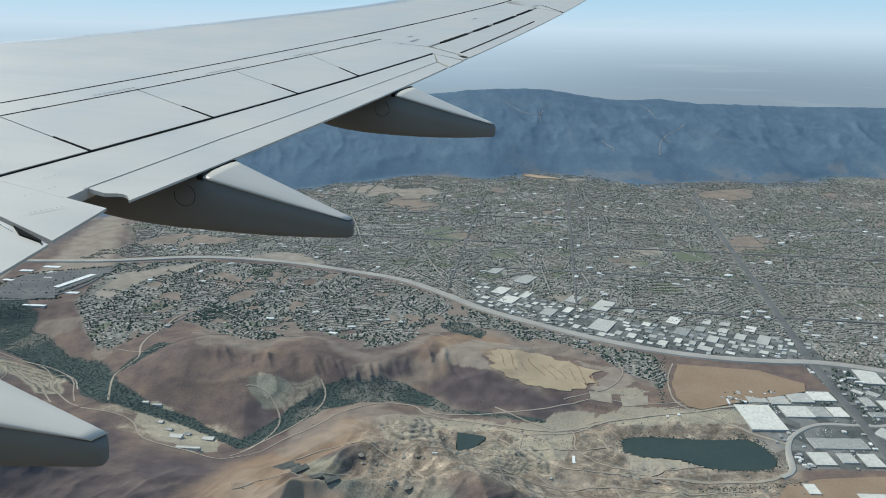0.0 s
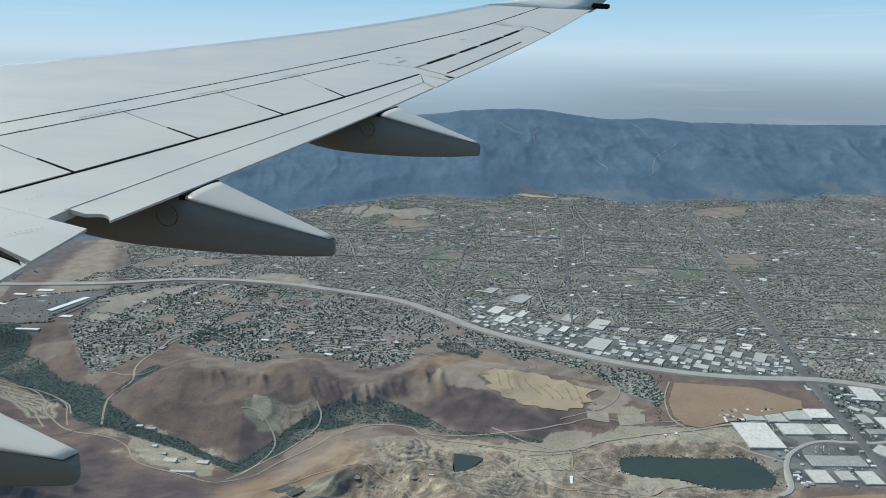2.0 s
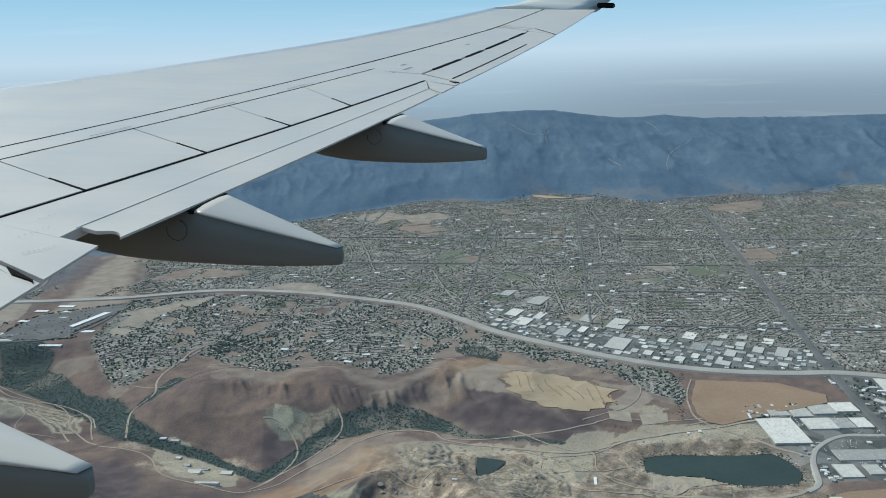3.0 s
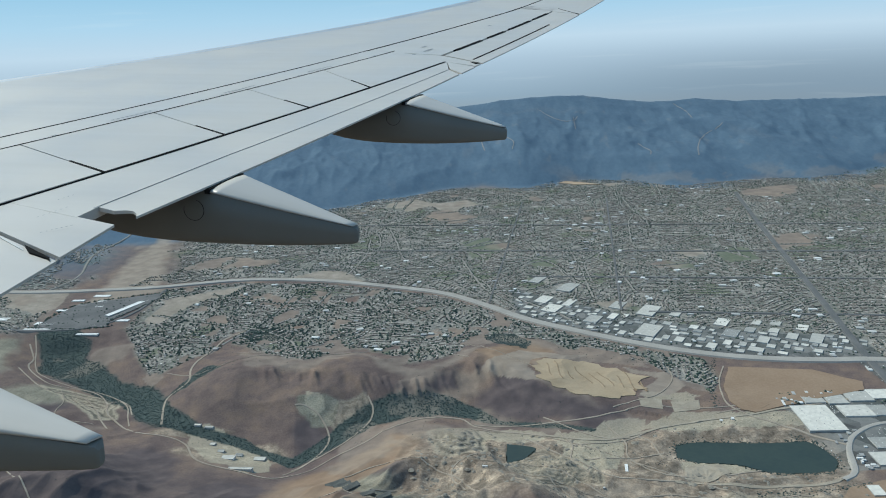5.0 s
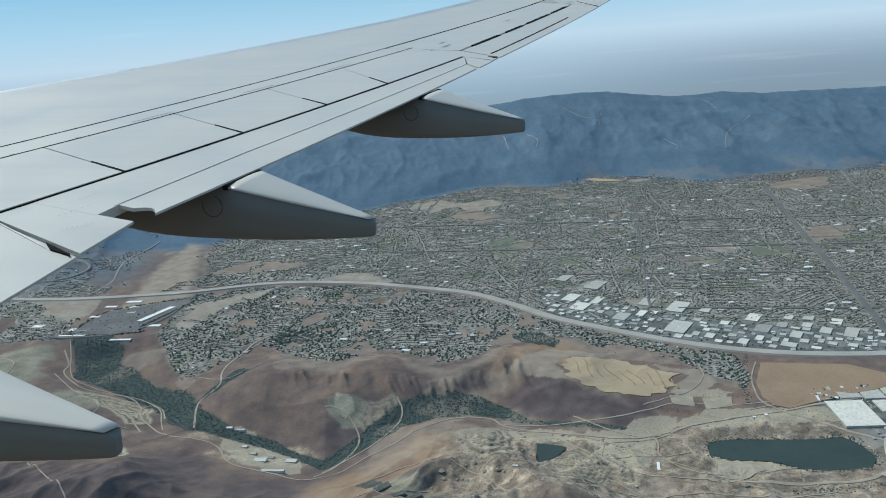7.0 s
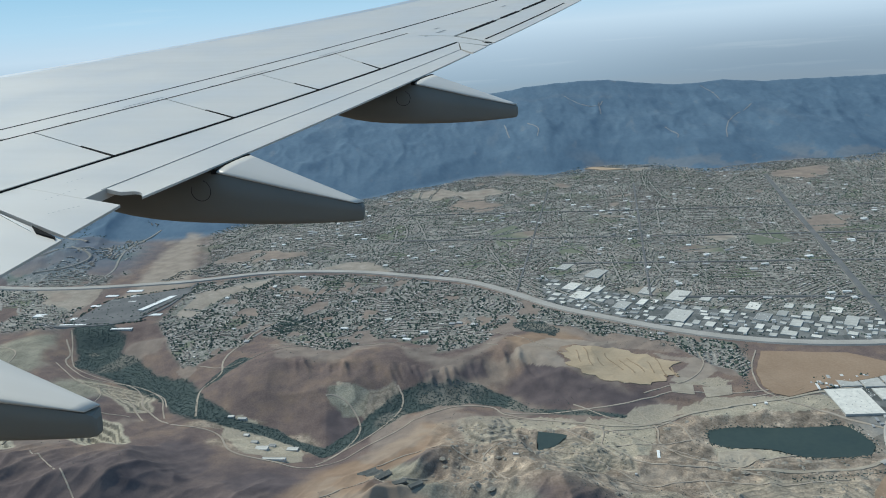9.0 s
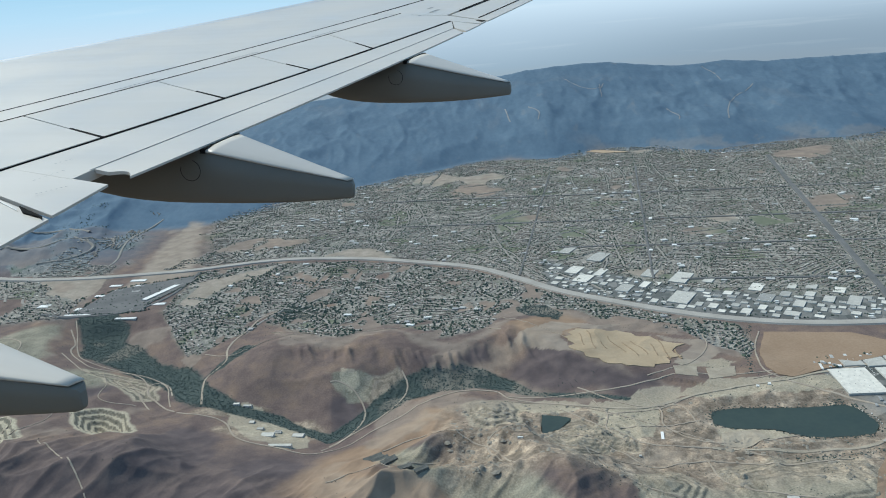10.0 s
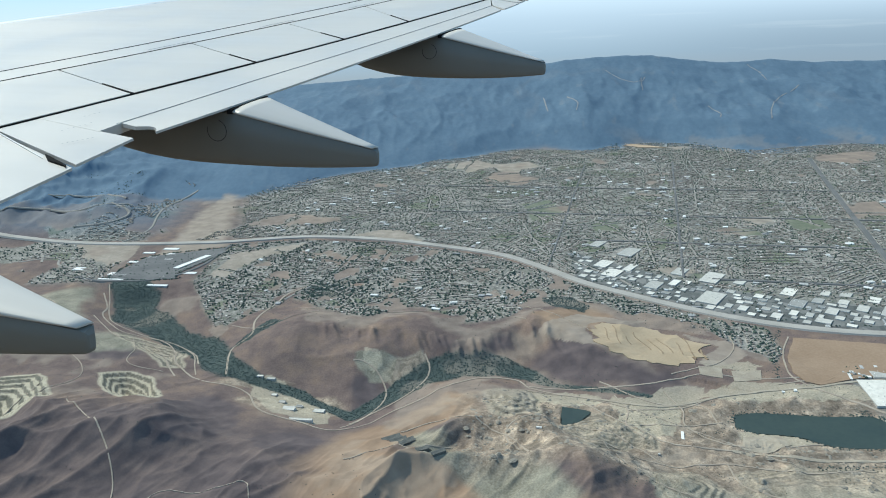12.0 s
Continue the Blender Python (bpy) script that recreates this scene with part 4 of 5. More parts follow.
def clump(seed):
    """A ragged crown of eleven corners."""
    r = np.random.default_rng(seed)
    v = [(0, 0, 1.0 + r.uniform(-.1, .15))]
    for ring, (h, w) in enumerate(((0.62, 0.42), (0.2, 0.5))):
        for k in range(5):
            a = (k + 0.5 * ring) * 2 * math.pi / 5 + r.uniform(-.3, .3)
            q = w * r.uniform(0.6, 1.25)
            v.append((q * math.cos(a), q * math.sin(a), h * r.uniform(0.75, 1.2)))
    v.append((0, 0, -0.3))
    f = [(0, 1 + k, 1 + (k + 1) % 5) for k in range(5)]
    for k in range(5):
        a, b, c, d = 1 + k, 1 + (k + 1) % 5, 6 + k, 6 + (k + 1) % 5
        f += [(a, c, b), (b, c, d)]
    f += [(11, 6 + (k + 1) % 5, 6 + k) for k in range(5)]
    return np.array(v), f


WAREHOUSE_SOUTH = [(627, 1138, 61, 88), (648, 1203, 34, 32), (685, 1197, 34, 33), (727, 1204, 41, 36), (769, 1209, 42, 36), (698, 1155, 50, 40), (737, 1154, 30, 36), (769, 1153, 28, 36),
                   (716, 1054, 88, 32), (667, 1012, 33, 38), (707, 1012, 23, 27), (742, 1006, 29, 38)]
WAREHOUSE_EAST = [(818, 1072, 34, 50), (862, 1030, 56, 66), (905, 1066, 40, 44), (818, 975, 52, 52), (901, 1283, 42, 62), (850, 1142, 56, 16), (842, 1188, 18, 34), (876, 1172, 31, 42),
                  (971, 1140, 48, 34), (935, 1098, 40, 30), (980, 1035, 32, 30), (905, 992, 32, 40), (945, 963, 40, 40), (890, 915, 44, 42)]
WAREHOUSE_LOTS = [(845, 945, 24, 20), (639, 891, 31, 34), (700, 910, 58, 24), (700, 873, 58, 30), (612, 935, 18, 26), (814, 884, 42, 13), (858, 878, 22, 24), (1019, 1372, 72, 16),
                  (930, 1228, 26, 22), (975, 1195, 24, 18), (1010, 1090, 40, 22), (1040, 1040, 36, 30), (1000, 930, 40, 30), (960, 870, 44, 30), (1080, 1110, 30, 20)]
WAREHOUSE_NORTH = [(257, 1901, 43, 40), (326, 1831, 56, 50), (254, 1752, 48, 38), (266, 1690, 56, 38), (312, 1722, 30, 38), (347, 1612, 45, 34), (420, 1690, 41, 36), (482, 1648, 58, 52),
                   (452, 1534, 66, 52), (535, 1620, 32, 24), (619, 1560, 40, 34), (616, 1499, 44, 32), (668, 1458, 32, 28), (555, 1440, 29, 22), (592, 1452, 22, 20), (634, 1412, 44, 18)]
WAREHOUSE_NORTH_EAST = [(661, 1512, 29, 22), (690, 1550, 26, 22), (728, 1542, 32, 22), (708, 1503, 28, 20), (775, 1453, 36, 40), (732, 1470, 32, 26), (772, 1512, 34, 26), (501, 1478, 27, 20),
                        (394, 1622, 26, 28), (-960, 1737, 50, 18), (-858, 1716, 114, 9), (-820, 1656, 54, 10), (-784, 1838, 17, 165), (-350, 1125, 22, 12), (-301, 1135, 20, 11), (-411, 1226, 16, 6), (-433, 1232, 12, 6), (-318, 1082, 40, 6), (-370, 1153, 12, 8), (-338, 1145, 12, 8), (-392, 1180, 10, 8), (-960, 1825, 30, 14), (-880, 1880, 26, 14), (-1080, 1770, 30, 20), (-950, 1895, 34, 14), (-900, 1925, 44, 16), (-925, 1860, 20, 10), (-872, 1842, 20, 10), (-960, 1700, 70, 8), (-770, 1735, 34, 14)]


def warehouse(x, y, w, d, turn, tall, r, cover=ROOF):
    """A flat-roofed shed: four walls, a roof behind a parapet, skylights and dock doors."""
    hs = height(np.array([x - w / 2, x + w / 2, x, x, x]), np.array([y, y, y - d / 2, y + d / 2, y]))
    z = float(0.5 * (np.max(hs) + np.mean(hs)))
    root = new("warehouse")
    root.matrix_basis = Matrix.Translation((x, y, z)) @ Matrix.Rotation(turn, 4, "Z")
    tagged(root, "low flat-roofed warehouse with pale roof and concrete walls", "warehouse", "warehouses on the valley floor")
    hw, hd = w / 2, d / 2

    def box(bm, x0, x1, y0, y1, z0, z1):
        bmesh.ops.create_cube(bm, size=1, matrix=Matrix.Translation(((x0 + x1) / 2, (y0 + y1) / 2, (z0 + z1) / 2)) @ Matrix.Diagonal((x1 - x0, y1 - y0, z1 - z0, 1)))

    bm = bmesh.new()
    for x0, x1, y0, y1 in ((-hw, hw, -hd, -hd + .5), (-hw, hw, hd - .5, hd), (-hw, -hw + .5, -hd + .5, hd - .5), (hw - .5, hw, -hd + .5, hd - .5)):
        box(bm, x0, x1, y0, y1, -6, tall)
    part("wall", bm, WALL, root)
    bm = bmesh.new()
    box(bm, -hw + .5, hw - .5, -hd + .5, hd - .5, tall - .8, tall - .25)
    part("roof", bm, cover, root)
    if w > 25:
        bm = bmesh.new()
        for i in range(int(w / 9)):
            for j in range(int(d / 9)):
                if r.random() < 0.55:
                    cx, cy = -hw + 5 + i * 9, -hd + 5 + j * 9
                    if cx < hw - 3 and cy < hd - 3:
                        box(bm, cx - .6, cx + .6, cy - .9, cy + .9, tall - .25, tall + .2)
        if bm.verts:
            tagged(part("roof_unit", bm, SHED, root), kind="stuff")
        else:
            bm.free()
    return root


r = random.Random(9)
for x, y, w, d in WAREHOUSE_SOUTH + WAREHOUSE_EAST + WAREHOUSE_LOTS + WAREHOUSE_NORTH + WAREHOUSE_NORTH_EAST:
    turn = -GRID if x > 0 else (-GRID * 0.6 if d < 100 else -0.45)
    if 0 < x < 800 and y > line_y(FREEWAY, x):
        turn, w, d = radians(-33), w * 0.66, d * 1.35
    elif x > 800 and y < 1110:
        turn = radians(38)
    elif x > 0 and y < 1250:
        turn = radians(-3)
    warehouse(x, y, w, d, turn, 1.3 + r.random() * 0.5, r, STORE if x < -700 else ROOF)

def more_sheds(count, x0, x1, y0, y1, turn, sizes, ok, seed):
    """Smaller works between the large ones, wherever there is room."""
    rr = random.Random(seed)
    made = []
    for _ in range(count * 30):
        if len(made) >= count:
            break
        x, y = rr.uniform(x0, x1), rr.uniform(y0, y1)
        w, d = rr.uniform(*sizes), rr.uniform(*sizes) * 1.2
        near = (w + d) / 2 * 0.54
        if not ok(x, y) or away(np.array([x]), np.array([y]), FREEWAY)[0][0] < near + 18 or away(np.array([x]), np.array([y]), ARTERIAL)[0][0] < near + 8:
            continue
        if any(abs(x - a) < near + b / 2 + 1 and abs(y - c) < near + e / 2 + 1 for a, c, b, e in EVERY + made):
            continue
        made.append((x, y, w, d))
        warehouse(x, y, w, d, turn, 1.15 + rr.random() * 0.4, rr)
    return made


EVERY = WAREHOUSE_SOUTH + WAREHOUSE_EAST + WAREHOUSE_LOTS + WAREHOUSE_NORTH + WAREHOUSE_NORTH_EAST
MORE = more_sheds(110, 190, 860, 1390, 1880, radians(-32), (8, 19), lambda x, y: 20 < y - float(line_y(FREEWAY, x)) < 190 - 0.12 * (x - 200), 5)
EVERY = EVERY + MORE
MORE2 = more_sheds(60, 800, 1180, 820, 1250, radians(38), (12, 28), lambda x, y: y < float(line_y(FREEWAY, x)) - 25, 6)
EVERY = EVERY + MORE2
MORE3 = more_sheds(1, 330, 560, 820, 960, radians(-3), (8, 18), lambda x, y: True, 7)

KEEP_OUT = MORE + MORE2 + MORE3 + WAREHOUSE_SOUTH + WAREHOUSE_EAST + WAREHOUSE_LOTS + WAREHOUSE_NORTH + WAREHOUSE_NORTH_EAST


def clear_of(x, y, gap):
    ok = ~within_any(x, y, OPEN_LOTS + LAWNS, 40)
    for cx, cy, w, d in KEEP_OUT:
        ok &= ~((np.abs(x - cx) < w / 2 + gap + 5) & (np.abs(y - cy) < d / 2 + gap + 5))
    for line, wide in [(FREEWAY, 15), (ARTERIAL, 9)] + [(c, 2.5) for c in COLLECTORS]:
        ok &= away(x, y, line)[0] > wide + gap
    return ok


# rows of houses along the streets, block by block
CELL_U, CELL_V = 168.0, 132.0
cu, cv, du, dv = (k.ravel() for k in np.meshgrid(np.arange(-8, 17), np.arange(8, 25), np.arange(-15, 16) * 6.9, np.arange(-9, 10) * 11.4, indexing="ij"))
dv = dv + np.where(np.round(dv / 11.4).astype(int) % 2, -1.5, 1.5)
lie = lattice(cu, cv, 77)
lie = np.where(lie < 0.3, 0.0, np.where(lie < 0.52, math.pi / 2, np.where(lie < 0.78, 0.72, -0.62)))
du, dv = du * np.cos(lie) - dv * np.sin(lie), du * np.sin(lie) + dv * np.cos(lie)
block = (np.abs(du) < CELL_U / 2 - 5) & (np.abs(dv) < CELL_V / 2 - 5)
cu, cv, du, dv, lie = (k[block] for k in (cu, cv, du, dv, lie))
u = (cu + 0.5) * CELL_U + du + rng.normal(0, 0.7, len(du))
v = (cv + 0.5) * CELL_V + dv + rng.normal(0, 0.5, len(du))
x0, y0 = u * math.cos(GRID) + (v - 1400) * math.sin(GRID), 1400 - u * math.sin(GRID) * 0.9 + (v - 1400) * math.cos(GRID)
bend = smooth(700, 0, x0) * 70 + 22 + 40 * smooth(2000, 2400, y0)
x = x0 + bend * (fbm(x0, y0, 260, 3, 151) - 0.5) * 2
y = y0 + bend * (fbm(x0, y0, 240, 3, 153) - 0.5) * 2
turn = -GRID + lie + bend / 90 * 1.2 * (fbm(x, y, 200, 2, 155) - 0.5)
keep = (town_mask(x, y) > 0.5) & (np.abs(x) < y * 0.8 + 100) & (rng.random(len(x)) < np.where(y < line_y(FREEWAY, x), 0.45 + 0.9 * fbm(x, y, 60, 3, 158), 0.62 + 0.5 * fbm(x, y, 150, 3, 157))) & clear_of(x, y, 2) & ~works_zone(x, y)
x, y, turn = x[keep], y[keep], turn[keep]
n = len(x)
z = height(x, y)
scatter("houses", HOUSE_V, HOUSE_F, (x, y, z + 1.0, rng.uniform(4.0, 6.0, n), rng.uniform(3.4, 4.8, n), rng.uniform(0.9, 1.4, n), turn), HOUSE,
        "thousands of low suburban houses with brown and grey roofs", "houses")

# schools, shops and churches with flat roofs among the houses
n = 900
x, y = rng.uniform(-700, 2300, n), rng.uniform(1420, 2900, n)
keep = (town_mask(x, y) > 0.6) & (fbm(x, y, 170, 3, 187) > 0.52) & clear_of(x, y, 4) & ~works_zone(x, y)
x, y = x[keep], y[keep]
n = len(x)
scatter("flat_roofed_blocks", HOUSE_V[:8], SHED_F, (x, y, height(x, y) + 1.2, rng.uniform(7, 20, n), rng.uniform(6, 13, n), rng.uniform(2.2, 3.4, n), np.full(n, -GRID) + rng.normal(0, 0.2, n)), SHED,
        "scattered pale flat-roofed schools and shops among houses", "buildings")

# small sheds, yards and containers in the working blocks
n = 6500
x, y = rng.uniform(-60, 1300, n), rng.uniform(800, 1900, n)
keep = (works_zone(x, y) | ((works_mask(x, y) > 0.5) & (rng.random(n) < 0.02) & (x > 60))) & clear_of(x, y, 1) & (fbm(x, y, 60, 3, 181) > 0.42)
keep &= ~inside(x, y, [(355, 1105), (610, 1095), (612, 975), (470, 980), (355, 1030)]) & (away(x, y, [(999, 1172), (828, 1108), (717, 1113), (631, 1045), (546, 953), (345, 979)])[0] > 14)
x, y = x[keep], y[keep]
n = len(x)
long = rng.uniform(3, 9, n) * np.where(rng.random(n) < 0.16, 2.4, 1)
scatter("sheds", HOUSE_V[:8], SHED_F, (x, y, height(x, y) + 0.8, long, rng.uniform(3, 8, n), rng.uniform(1.2, 3.0, n), np.full(n, -GRID) + (rng.random(n) < 0.4) * math.pi / 2), SHED,
        "many small pale sheds, trucks and containers in yards", "sheds")
# parked cars in the lots
n = 5200
x, y = rng.uniform(560, 1300, n), rng.uniform(800, 1340, n)
x2, y2 = rng.uniform(-1050, -770, n), rng.uniform(1660, 1990, n)
keep = works_zone(x, y) & clear_of(x, y, -2) & (fbm(x, y, 45, 2, 183) > 0.5)
keep2 = inside(x2, y2, PARKING) & clear_of(x2, y2, -3)
x, y = np.r_[np.round(x[keep] / 3.2) * 3.2, x2[keep2]], np.r_[y[keep], np.round(y2[keep2] / 7) * 7]
n = len(x)
scatter("parked_cars", HOUSE_V[:8], SHED_F, (x, y, height(x, y) + 0.4, np.full(n, 0.95), np.full(n, 2.2), np.full(n, 0.7), np.full(n, -GRID)), SHED, "hundreds of parked cars in warehouse and store lots", "cars")
# heaps of gravel in the works
PILE_V = np.array([(0.5 * math.cos(a), 0.5 * math.sin(a), -0.2) for a in np.linspace(0, 2 * math.pi, 7)[:-1]] + [(0.28 * math.cos(a), 0.25 * math.sin(a), 0.55) for a in np.linspace(0.5, 2 * math.pi + 0.5, 7)[:-1]] + [(0.05, 0, 1.0)])
PILE_F = [(k, (k + 1) % 6, 6 + (k + 1) % 6, 6 + k) for k in range(6)] + [(6 + k, 6 + (k + 1) % 6, 12) for k in range(6)]
n = 1100
x, y = rng.uniform(-120, 600, n), rng.uniform(850, 1220, n)
keep = (works_mask(x, y) > 0.6) & ~inside(x, y, [(355, 1105), (610, 1095), (612, 975), (470, 980), (355, 1030)]) & (fbm(x, y, 70, 3, 185) > 0.48)
x, y = x[keep], y[keep]
n = len(x)
size = rng.uniform(3, 9, n) * np.where(rng.random(n) < 0.2, 1.8, 1)
scatter("gravel_heaps", PILE_V, PILE_F, (x, y, height(x, y), size, size * rng.uniform(0.7, 1.6, n), size * rng.uniform(0.1, 0.25, n), rng.uniform(0, 6.28, n)), PALE,
        "pale heaps of gravel and sand in the works", "heaps")
# dark rock slabs on the cut hill
for x0, y0, w, d, a in ((-151, 988, 30, 9, 0.5), (-138, 972, 26, 8, 0.5), (-122, 955, 24, 10, 0.7), (-97, 908, 26, 8, 0.4), (-70, 890, 20, 7, 0.6)):
    bm = bmesh.new()
    bmesh.ops.create_cube(bm, size=1)
    bmesh.ops.subdivide_edges(bm, edges=bm.edges[:], cuts=3, use_grid_fill=True)
    for v in bm.verts:
        v.co = Vector((v.co.x * w, v.co.y * d, v.co.z * 5)) * (1 + 0.25 * noise.noise(v.co * 3 + Vector((x0, y0, 0))))
        v.co.z += 0.12 * v.co.y
    ob = part("rock_slab", bm, SLAB, None)
    ob.matrix_basis = Matrix.Translation((x0, y0, height(x0, y0)[0] + 0.4)) @ Matrix.Rotation(a, 4, "Z")
    tagged(ob, "dark grey rock slab on the cut hillside", "rock", "slabs on the cut hill")
# ruts and haul roads through works and over hilltops
for k, line in enumerate(([(60, 1180), (150, 1150), (240, 1090), (330, 1010), (420, 940)], [(-20, 1130), (70, 1060), (180, 1010), (260, 920)], [(180, 1190), (260, 1120), (330, 1105), (345, 1040)],
                          [(-140, 1010), (-90, 1040), (-30, 1030), (30, 980), (60, 900)], [(-210, 920), (-150, 950), (-100, 930), (-60, 960)], [(300, 1190), (380, 1230), (430, 1290), (440, 1350)],
                          [(-430, 1500), (-330, 1455), (-230, 1450), (-120, 1470), (-10, 1440), (60, 1390)], [(-560, 1440), (-480, 1400), (-420, 1440), (-330, 1455)],
                          [(-760, 1400), (-720, 1330), (-700, 1260), (-620, 1235)], [(-830, 1290), (-780, 1240), (-760, 1180), (-800, 1110)], [(-990, 1200), (-940, 1120), (-900, 1080), (-860, 1060)],
                          [(60, 1480), (110, 1420), (150, 1380), (190, 1330), (250, 1240)])):
    ribbon("dirt_track", line, 3.2 if k < 6 else 2.2, 0.8, DIRT, "narrow pale dirt track over bare ground", "track", 8, paved=False)
for line in ([(60, 1200), (160, 1178), (260, 1168), (360, 1192), (470, 1186), (600, 1200)], [(470, 1168), (540, 1185), (610, 1225), (680, 1262)], [(200, 1150), (215, 1100), (205, 1050), (225, 1000)],
             [(280, 1150), (300, 1100), (295, 1050), (330, 1000), (380, 985)], [(215, 1100), (300, 1105), (350, 1125)], [(225, 1050), (290, 1048), (350, 1055)], [(420, 985), (500, 1005), (560, 1010), (600, 1040)],
             [(100, 1000), (160, 960), (250, 940), (330, 950), (420, 925), (520, 930)], [(160, 960), (180, 900), (230, 860), (300, 830)], [(330, 950), (340, 890), (400, 850), (480, 830)], [(60, 1050), (20, 1000), (40, 940)]):
    ribbon("haul_road", line, 3.6, 0.8, DIRT, "pale haul road through the gravel works", "track", 8, paved=False)

# trees between the houses and along the streets
n = 118000
x, y = rng.uniform(-1500, 2700, n), 1150 + 2040 * rng.random(n) ** 1.1
keep = (town_mask(x, y) > 0.4) & (np.abs(x) < y * 0.8 + 100) & (rng.random(n) < np.where(x < -960, 0.4, 1.0) * np.where(works_zone(x, y), 0.7, np.where(y < line_y(FREEWAY, x), 3.2 * fbm(x, y, 55, 3, 162) - 0.55, 1.5 * fbm(x, y, 120, 3, 161) - 0.05))) & clear_of(x, y, 1)
lot = np.stack([v.ravel() for v in np.meshgrid(np.arange(-1030, -760, 9.0), np.arange(1690, 2000, 21.0))], 1) + rng.normal(0, 3.0, (450, 2))
lot = lot[rng.random(len(lot)) < 0.55]
lot = lot[inside(lot[:, 0], lot[:, 1], PARKING) & clear_of(lot[:, 0], lot[:, 1], -2)]
avenue_trees = np.concatenate([glide(line, 3.4) for line in COLLECTORS + [PARKING + PARKING[:1]]])
avenue_trees = avenue_trees + np.where(rng.random(len(avenue_trees)) < 0.5, -1, 1)[:, None] * np.array([3.4, 2.4]) + rng.normal(0, 1.1, avenue_trees.shape)
avenue_trees = avenue_trees[rng.random(len(avenue_trees)) < 0.85]
x, y = np.r_[x[keep], lot[:, 0], avenue_trees[:, 0]], np.r_[y[keep], lot[:, 1], avenue_trees[:, 1]]
for k in range(3):
    sel = slice(k, None, 3)
    n = len(x[sel])
    size = rng.uniform(2.4, 4.8, n) * np.where(y[sel] < line_y(FREEWAY, x[sel]), 1.25, 0.97)
    bv, bf = clump(k)
    scatter("trees", bv, bf, (x[sel], y[sel], height(x[sel], y[sel]), size, size, size * rng.uniform(0.5, 0.9, n), rng.uniform(0, 6.28, n)), LEAF,
            "countless dark green street and garden trees among houses", "trees")

# thickets along the river and round the lake
n = 105000
x, y = rng.uniform(-1000, 520, n), rng.uniform(1080, 1760, n)
keep = scrub_mask(x, y) > 0.45
ring = glide(LAKE + LAKE[:1], 2.0)
ring = np.concatenate([ring + rng.normal(0, d, ring.shape) for d in (2.5, 4.0, 6.5)])
ring = ring[(rng.random(len(ring)) < 0.7) & ~inside(ring[:, 0], ring[:, 1], LAKE)]
hedge = np.concatenate([glide(line, 1.6) for line in ([(478, 1186), (487, 1240), (500, 1292), (540, 1378)], [(380, 1400), (430, 1372), (500, 1335)], [(560, 1098), (592, 1072), (580, 1030)], [(620, 955), (540, 938), (440, 940)])])
hedge = hedge + rng.normal(0, 3.0, hedge.shape)
x, y = np.r_[x[keep], ring[:, 0], hedge[:, 0]], np.r_[y[keep], ring[:, 1], hedge[:, 1]]
for k in range(2):
    sel = slice(k, None, 2)
    n = len(x[sel])
    size = rng.uniform(1.4, 3.4, n)
    bv, bf = clump(10 + k)
    scatter("thicket", bv, bf, (x[sel], y[sel], height(x[sel], y[sel]) - 0.3, size, size, size * rng.uniform(0.35, 0.65, n), rng.uniform(0, 6.28, n)), SCRUB,
            "dense green willow thicket along the river", "trees")

# shrubs dotted over the brown hills
n = 5200
x, y = np.r_[rng.uniform(-1150, 700, n), rng.uniform(40, 620, 2600)], np.r_[rng.uniform(780, 1560, n), rng.uniform(840, 1225, 2600)]
keep = (town_mask(x, y) < 0.2) & (scrub_mask(x, y) < 0.3) & (np.where(works_mask(x, y) > 0.5, fbm(x, y, 40, 3, 173), fbm(x, y, 110, 4, 171) - 0.12 * (y < 1110)) > 0.52)
keep &= ~inside(x, y, [(355, 1105), (610, 1095), (612, 975), (470, 980), (355, 1030)]) & ~inside(x, y, [(480, 1190), (540, 1370), (600, 1375), (770, 1250), (750, 1215)])
x, y = x[keep], y[keep]
n = len(x)
size = rng.uniform(0.8, 2.3, n)
bv, bf = clump(20)
scatter("shrubs", bv, bf, (x, y, height(x, y) - 0.2, size, size, size * 0.6, rng.uniform(0, 6.28, n)), SCRUB, "dark shrubs dotted over dry brown hills", "shrubs")


# ---- the airliner: wing, winglet, flaps, spoilers, fairings ----
SIZE = 0.93
plane = new("airliner")
FWD, OUT, UP = Vector((-0.98523, 0.16270, 0.05334)), Vector((0.16211, 0.98666, -0.01510)), Vector((0.05508, 0.00622, 0.99846))
plane.matrix_basis = Matrix(((-FWD.x, OUT.x, UP.x, EYE.x), (-FWD.y, OUT.y, UP.y, EYE.y), (-FWD.z, OUT.z, UP.z, EYE.z), (0, 0, 0, 1)))
tagged(plane, "light grey airliner in flight with one swept wing and blended winglet", "airplane")

# chord lines in plan: distance out from the window, distance aft of it
LE = [(-0.7, -11.3), (3.0, -9.1), (7.7, -6.35), (9.5, -5.15), (12.4, -3.35), (14.2, -2.4), (16.6, -1.2)]
SPAR = [(-0.7, -6.93), (5.19, -4.52), (13.89, -0.96), (16.5, -0.1)]
HINGE = [(-0.7, -6.50), (4.86, -4.25), (9.85, -2.23)]
SPOIL = [(-0.7, -4.86), (3.74, -3.33), (9.17, -1.46), (9.6, -1.30)]
SLOT = [(3.9, -2.69), (5.1, -2.40), (8.69, -1.35)]
TRAIL = [(3.75, -2.38), (8.48, -1.19), (13.34, 0.12), (16.6, 0.96)]
AILE = [(9.58, -1.57), (11.29, -1.05), (13.95, -0.25)]
INNER = [(-0.7, -2.46), (3.7, -2.41)]


